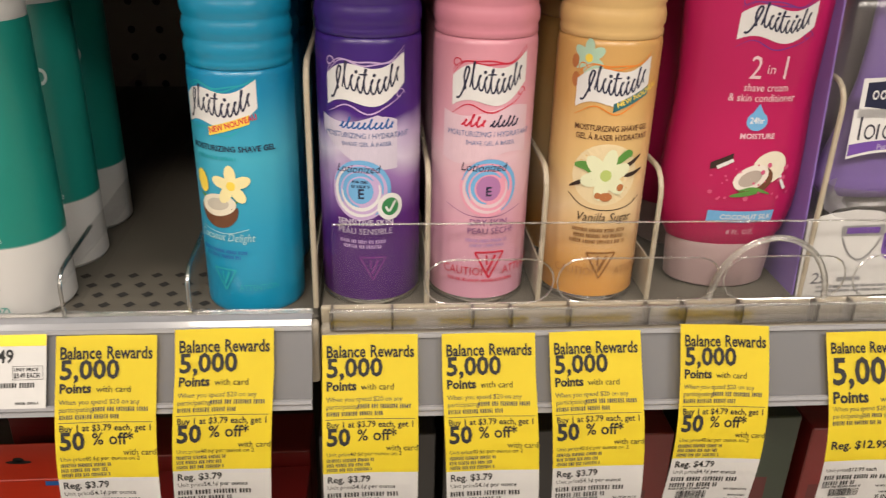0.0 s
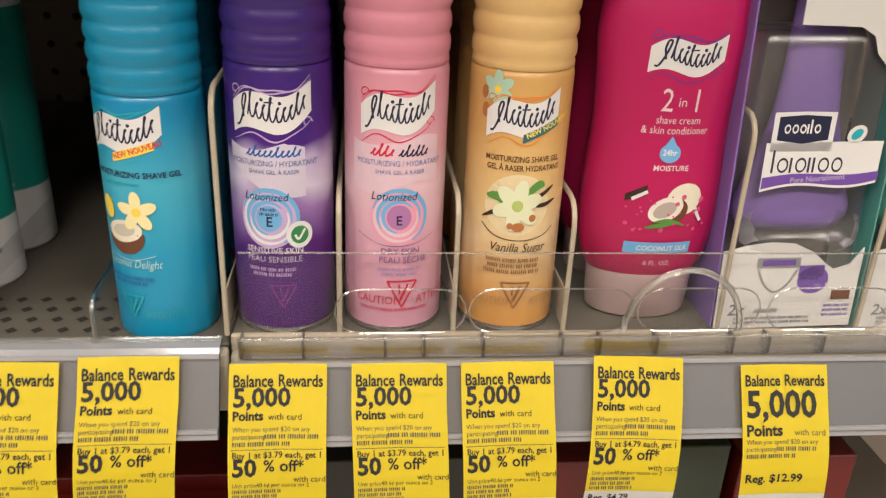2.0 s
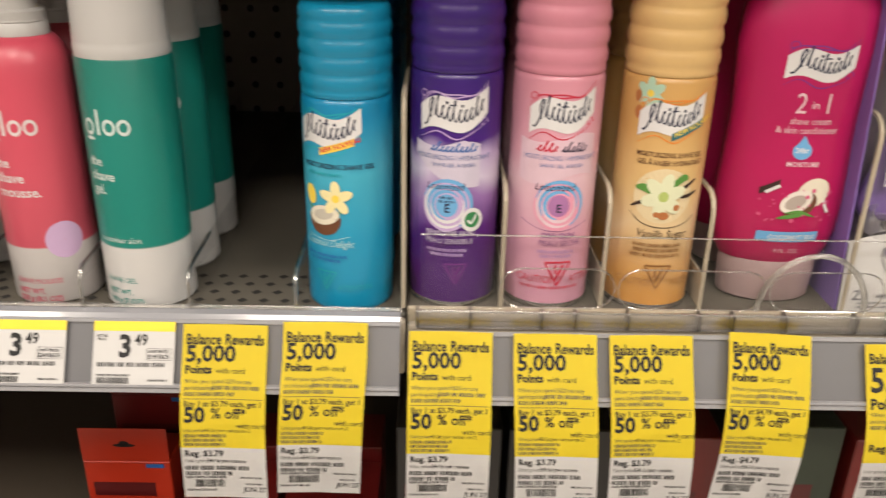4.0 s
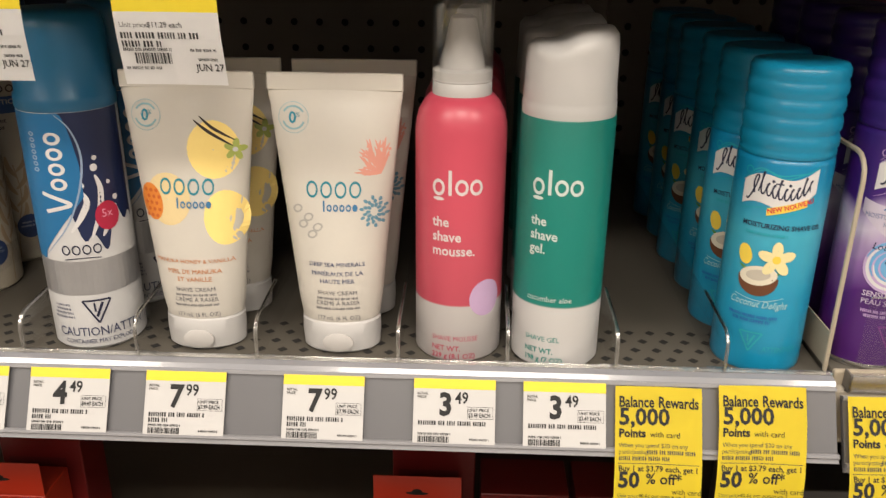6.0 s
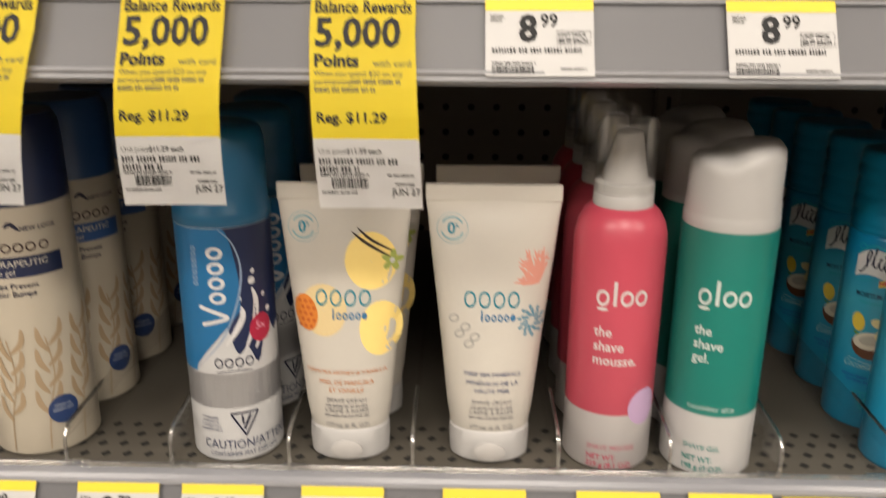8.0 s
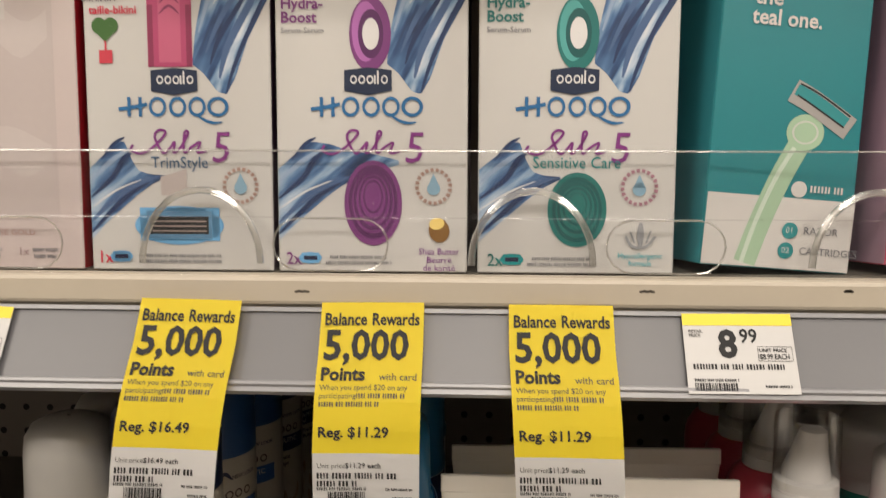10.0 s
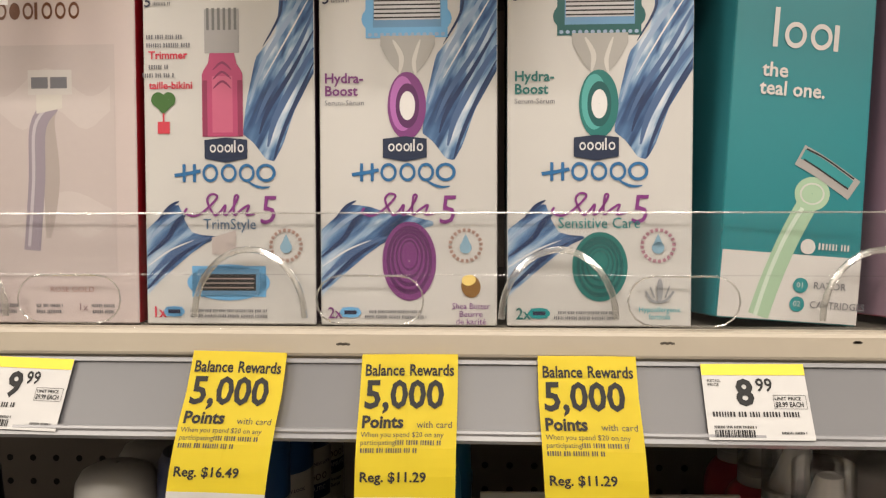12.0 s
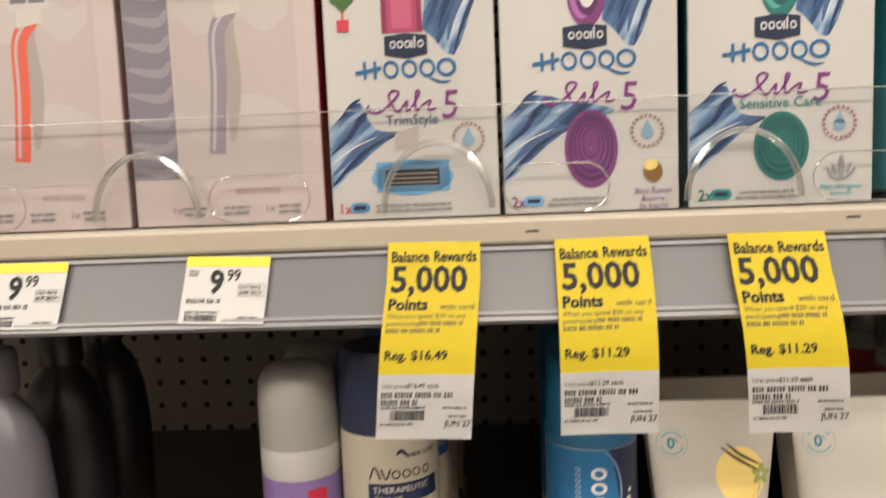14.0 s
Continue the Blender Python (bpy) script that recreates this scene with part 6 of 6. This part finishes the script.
def window_box(x0, x1, side, handle_mat, name_l):
    t = carton("razor_gift_box", x0, x1, 0.045, 0.185, material("rosy_card", (0.58, 0.50, 0.485), 0.4, vary=0.04), side, name_l, "window razor boxes")
    w = (x1 - x0) * 500
    L = prints(on_flat(0.0), 0.000015)
    L().bar(-w + 0.5, -25, 24, 137).done("striped_sleeve", ink("mauve_grey", (0.23, 0.215, 0.26)), t, "grey striped side print")
    a = L()
    for k in range(9):
        a.stroke([(-w + 1, 30 + 12.5 * k), (-31, 27 + 12.5 * k), (-25.5, 33 + 12.5 * k)], 4.6, True)
    a.done("stripe", ink("pale_stripe", (0.33, 0.305, 0.345)), t)
    L().bar(-24, 38.5, 23, 136).done("window_picture", ink("window_grey", (0.52, 0.455, 0.44)), t, "glossy grey window")
    # Window sheen, the razor's cast shadow and handle highlight are painted as flat shapes.
    tagged(L().strip([-24 + 4 * i for i in range(16)], lambda u: 100 + 5 * math.sin(u * 0.2), lambda u: 118 + 7 * math.sin(u * 0.14 + 1)).strip([-24 + 4 * i for i in range(16)], lambda u: 46 + 4 * math.sin(u * 0.2), lambda u: 60 + 5 * math.sin(u * 0.11)).done("window_sheen", ink("painted_sheen", (0.56, 0.50, 0.485)), t), kind="stuff")
    L().stroke([(9, 106), (4, 98), (6, 70), (4, 42)], 9, True).done("razor_shadow", ink("painted_shadow", (0.40, 0.35, 0.33)), t)
    L().stroke([(6.5, 107), (-0.5, 96), (-1.5, 70), (-4.5, 36)], 8.4).done("razor_handle", handle_mat, t, "slim razor handle")
    L().stroke([(5.5, 107), (-2.2, 96), (-3.2, 70), (-6.0, 38)], 1.6).done("handle_shine", ink("painted_shine", (0.50, 0.46, 0.50)), t)
    L().strip([-1 + i for i in range(14)], lambda u: 103 + 0.2 * u, lambda u: 114).done("razor_neck", ink("neck_pearl", (0.60, 0.57, 0.52)), t)
    L().bar(-5, 17, 112, 124).done("razor_head", ink("head_pearl", (0.58, 0.55, 0.53)), t)
    L().bar(-3.4, 5, 115, 120.5).bar(6.2, 14.6, 115, 120.5).done("razor_blade", GREYTEXT, t)
    a = L()
    a.shapes(-26, 148.4, "llosoiooo", 8.2, 1.5, 0.66)
    a.done("brand_shape", BROWNINK, t)
    L().text("ROSE GOLD", 4, 15.6, 2.6, wide=1.1).done("lettering", ink("rose_gold_print", (0.40, 0.24, 0.22)), t)
    L().text("1x", -30, 6.4, 3.6).text("1x", 18, 6.4, 3.6).done("count", ink("mauve_count", (0.28, 0.18, 0.20)), t)
    small_lines(L, t, -18, 8, (13, 11), 1.5, 3, GREYTEXT)
    small_lines(L, t, 4, 8, (14, 14), 1.5, 3, GREYTEXT)
    small_lines(L, t, 31, 8, (12, 11), 1.5, 3, GREYTEXT)
    return t


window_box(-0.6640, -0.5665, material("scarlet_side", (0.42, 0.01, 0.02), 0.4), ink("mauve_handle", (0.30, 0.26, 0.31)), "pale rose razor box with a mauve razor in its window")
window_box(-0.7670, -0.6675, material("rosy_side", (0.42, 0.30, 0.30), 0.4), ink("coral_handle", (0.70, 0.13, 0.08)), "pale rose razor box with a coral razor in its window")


def slanted_carton(x0, x1, front, side, handle_mat, ink_c, words, label):
    t = carton("razor_carton", x0, x1, 0.060, 0.200, front, side, label, "coloured razor cartons")
    t.matrix_basis = pose((x0 + x1) / 2, BOXY + 0.002, HIGH + 0.0026, -3.0, 4.4, 6)
    w = (x1 - x0) * 500

    def f(u, v, lift=0.0):
        return Vector((u + 0.02 * v, -lift, v))
    L = prints(f)
    pale = ink("carton_pale", (0.62, 0.60, 0.58))
    L().bar(-w + 0.3, w - 0.3, 0.6, 32).done("white_foot", pale, t, "white lower panel")
    L().stroke([(-14, 2), (-9, 20), (-2, 40), (6, 58)], 10).done("razor_handle", handle_mat, t, "pale razor handle")
    L().stroke([(-15.5, 2), (-11, 20), (-4, 40), (4, 56)], 2).done("handle_shine", ink("handle_light", (0.58, 0.68, 0.58)), t)
    L().disc(7, 61, 8.5, 8.0).done("razor_neck", handle_mat, t)
    L().disc(7, 61, 6.0, 5.2, hole=0.85).done("neck_ring", ink("pearl", (0.55, 0.56, 0.52)), t)
    a = L()
    a.stroke([(-0.5, 79), (10, 74), (27, 64)], 10.5)
    a.done("razor_head", ink("steel_print", (0.34, 0.33, 0.32)), t)
    L().stroke([(1.0, 79.5), (11, 75), (25, 66.5)], 5.0).done("razor_blade", ink_c, t)
    L().stroke([(1.5, 77), (10, 72.5), (24, 64.5)], 0.8).stroke([(2.5, 82), (12, 78), (26.5, 69.5)], 0.8).done("blade_line", BLACK, t)
    a = L()
    a.shapes(-17, 129, "looi", 12.5, 2.3, 0.84)
    a.done("brand_shape", pale, t)
    L().text(words[0], -22, 115, 6.6, bold=0.02).text(words[1], -22.5, 106.4, 6.6, bold=0.02, wide=0.95).done("lettering", pale, t)
    L().disc(5, 17.6, 3.6).disc(4, 8.7, 3.6).done("number_disc", ink_c, t)
    L().disc(7, 36, 3.6).done("number_disc", pale, t)
    L().text("01", 3.0, 16.5, 2.6).text("02", 2.0, 7.6, 2.6).done("number_lettering", pale, t)
    L().text("RAZOR", 11, 16.4, 3.3).text("CARTRIDGES", 10, 7.4, 3.3, wide=0.95).done("list_lettering", GREYTEXT, t)
    small_lines(L, t, 20, 35, (16,), 2.6, 3, pale)
    return t


slanted_carton(-0.2895, -0.2220, material("teal_carton", (0.006, 0.20, 0.23), 0.42, vary=0.05), material("teal_carton_side", (0.06, 0.38, 0.44), 0.42), ink("mint_handle", (0.36, 0.52, 0.36)), ink("carton_teal", (0.02, 0.25, 0.27)), ("the", "teal one."), "teal razor carton with a mint green razor printed on it")
slanted_carton(-0.2100, -0.1420, material("pink_carton", (0.58, 0.06, 0.14), 0.42, vary=0.05), material("mauve_carton_side", (0.42, 0.26, 0.34), 0.42), ink("peach_handle", (0.62, 0.34, 0.24)), ink("carton_pink", (0.55, 0.05, 0.12)), ("the", "pink one."), "pink razor carton with a peach razor printed on it")

for x, z in ((-0.3160, 1.4535), (-0.4660, 1.4520), (-0.2300, 1.4545)):
    bm = bmesh.new()
    for k in range(5):
        bm.faces.new([bm.verts.new((x + 0.0012 * k * (1 if x < -0.3 else 0.5) + 0.0011 * math.cos(q), FRONT - 0.00115, z + 0.0003 * (k % 2) + 0.0006 * math.sin(q))) for q in [math.pi * j / 4 for j in range(8)]])
    tagged(part("scuff", bm, material("scuff_mark", (0.12, 0.10, 0.08), 0.7, bump=0), bpy.data.objects["shelf.002"]), kind="stuff")

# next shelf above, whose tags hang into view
shelf(X0, X1, 1.722, "beige steel shelf above the razor boxes", SHADED_DECK)
rail(X0, X1, 1.7065, 0.0345, 0)
for x in (-0.4915, -0.3945, -0.6255):
    promo_tag(x, 1.6920, 4, 2, 1.0, 0.0, True, "$11.29", turn=0.5)


# ---- red cartons and dark packs on the shelf below ----
def hang_carton(m, w, h, d, mat, label, flap=True):
    t = thing("hang_carton", m, label, "box", "cartons on the low shelf")
    part("carton", block(-w / 2, w / 2, 0, d, 0, h, 0.0008, 1), mat, t)
    if flap:
        part("hang_flap", block(-w / 2, w / 2, 0, 0.001, h, h + 0.032, 0.0003, 1), mat, t, "hanging flap")
        L = prints(on_flat(0.0), 0.000015)
        L().disc(0, h * 1000 + 16, 9, 1.6).disc(0, h * 1000 + 18, 4, 2.2).done("hang_slot", HOLE, t, "dark hang slot")
        L().bar(w * 220, w * 430, h * 1000 - 6, h * 1000 - 2).done("print_bar", BLUEINK, t)
    L = prints(on_flat(0.0), 0.000015)
    L().bar(-w * 420, w * 300, h * 600, h * 760).done("print_panel", ink("maroon_panel", (0.10, 0.01, 0.01)), t)
    return t


REDBOX = material("red_orange_card", (0.50, 0.035, 0.012), 0.4, vary=0.06)
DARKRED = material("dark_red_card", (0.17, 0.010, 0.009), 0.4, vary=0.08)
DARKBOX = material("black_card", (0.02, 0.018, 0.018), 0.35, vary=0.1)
GREENBOX = material("green_leaf_card", (0.035, 0.050, 0.032), 0.4, vary=0.3, grain=60)
for x in (-0.258, -0.597):
    for k in range(3):
        # Rearmost carton takes the darker red, its deeper shade put into the colour.
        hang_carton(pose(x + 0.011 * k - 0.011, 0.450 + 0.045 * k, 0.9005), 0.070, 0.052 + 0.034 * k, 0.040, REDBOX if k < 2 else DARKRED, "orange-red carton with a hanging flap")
for x in (-0.170, -0.090):
    for k in range(2):
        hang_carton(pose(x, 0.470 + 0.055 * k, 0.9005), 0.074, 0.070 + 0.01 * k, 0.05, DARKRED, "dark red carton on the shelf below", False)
for x in (0.0, 0.075):
    hang_carton(pose(x, 0.400, 0.9005), 0.070, 0.190, 0.08, DARKBOX, "black carton with red print on the shelf below", False)
hang_carton(pose(0.150, 0.400, 0.9005), 0.066, 0.185, 0.08, DARKRED, "dark red carton on the shelf below", False)
hang_carton(pose(0.228, 0.400, 0.9005), 0.070, 0.195, 0.08, GREENBOX, "green leaf-printed carton on the shelf below", False)
hang_carton(pose(0.310, 0.400, 0.9005), 0.076, 0.185, 0.08, DARKRED, "dark red carton on the shelf below", False)
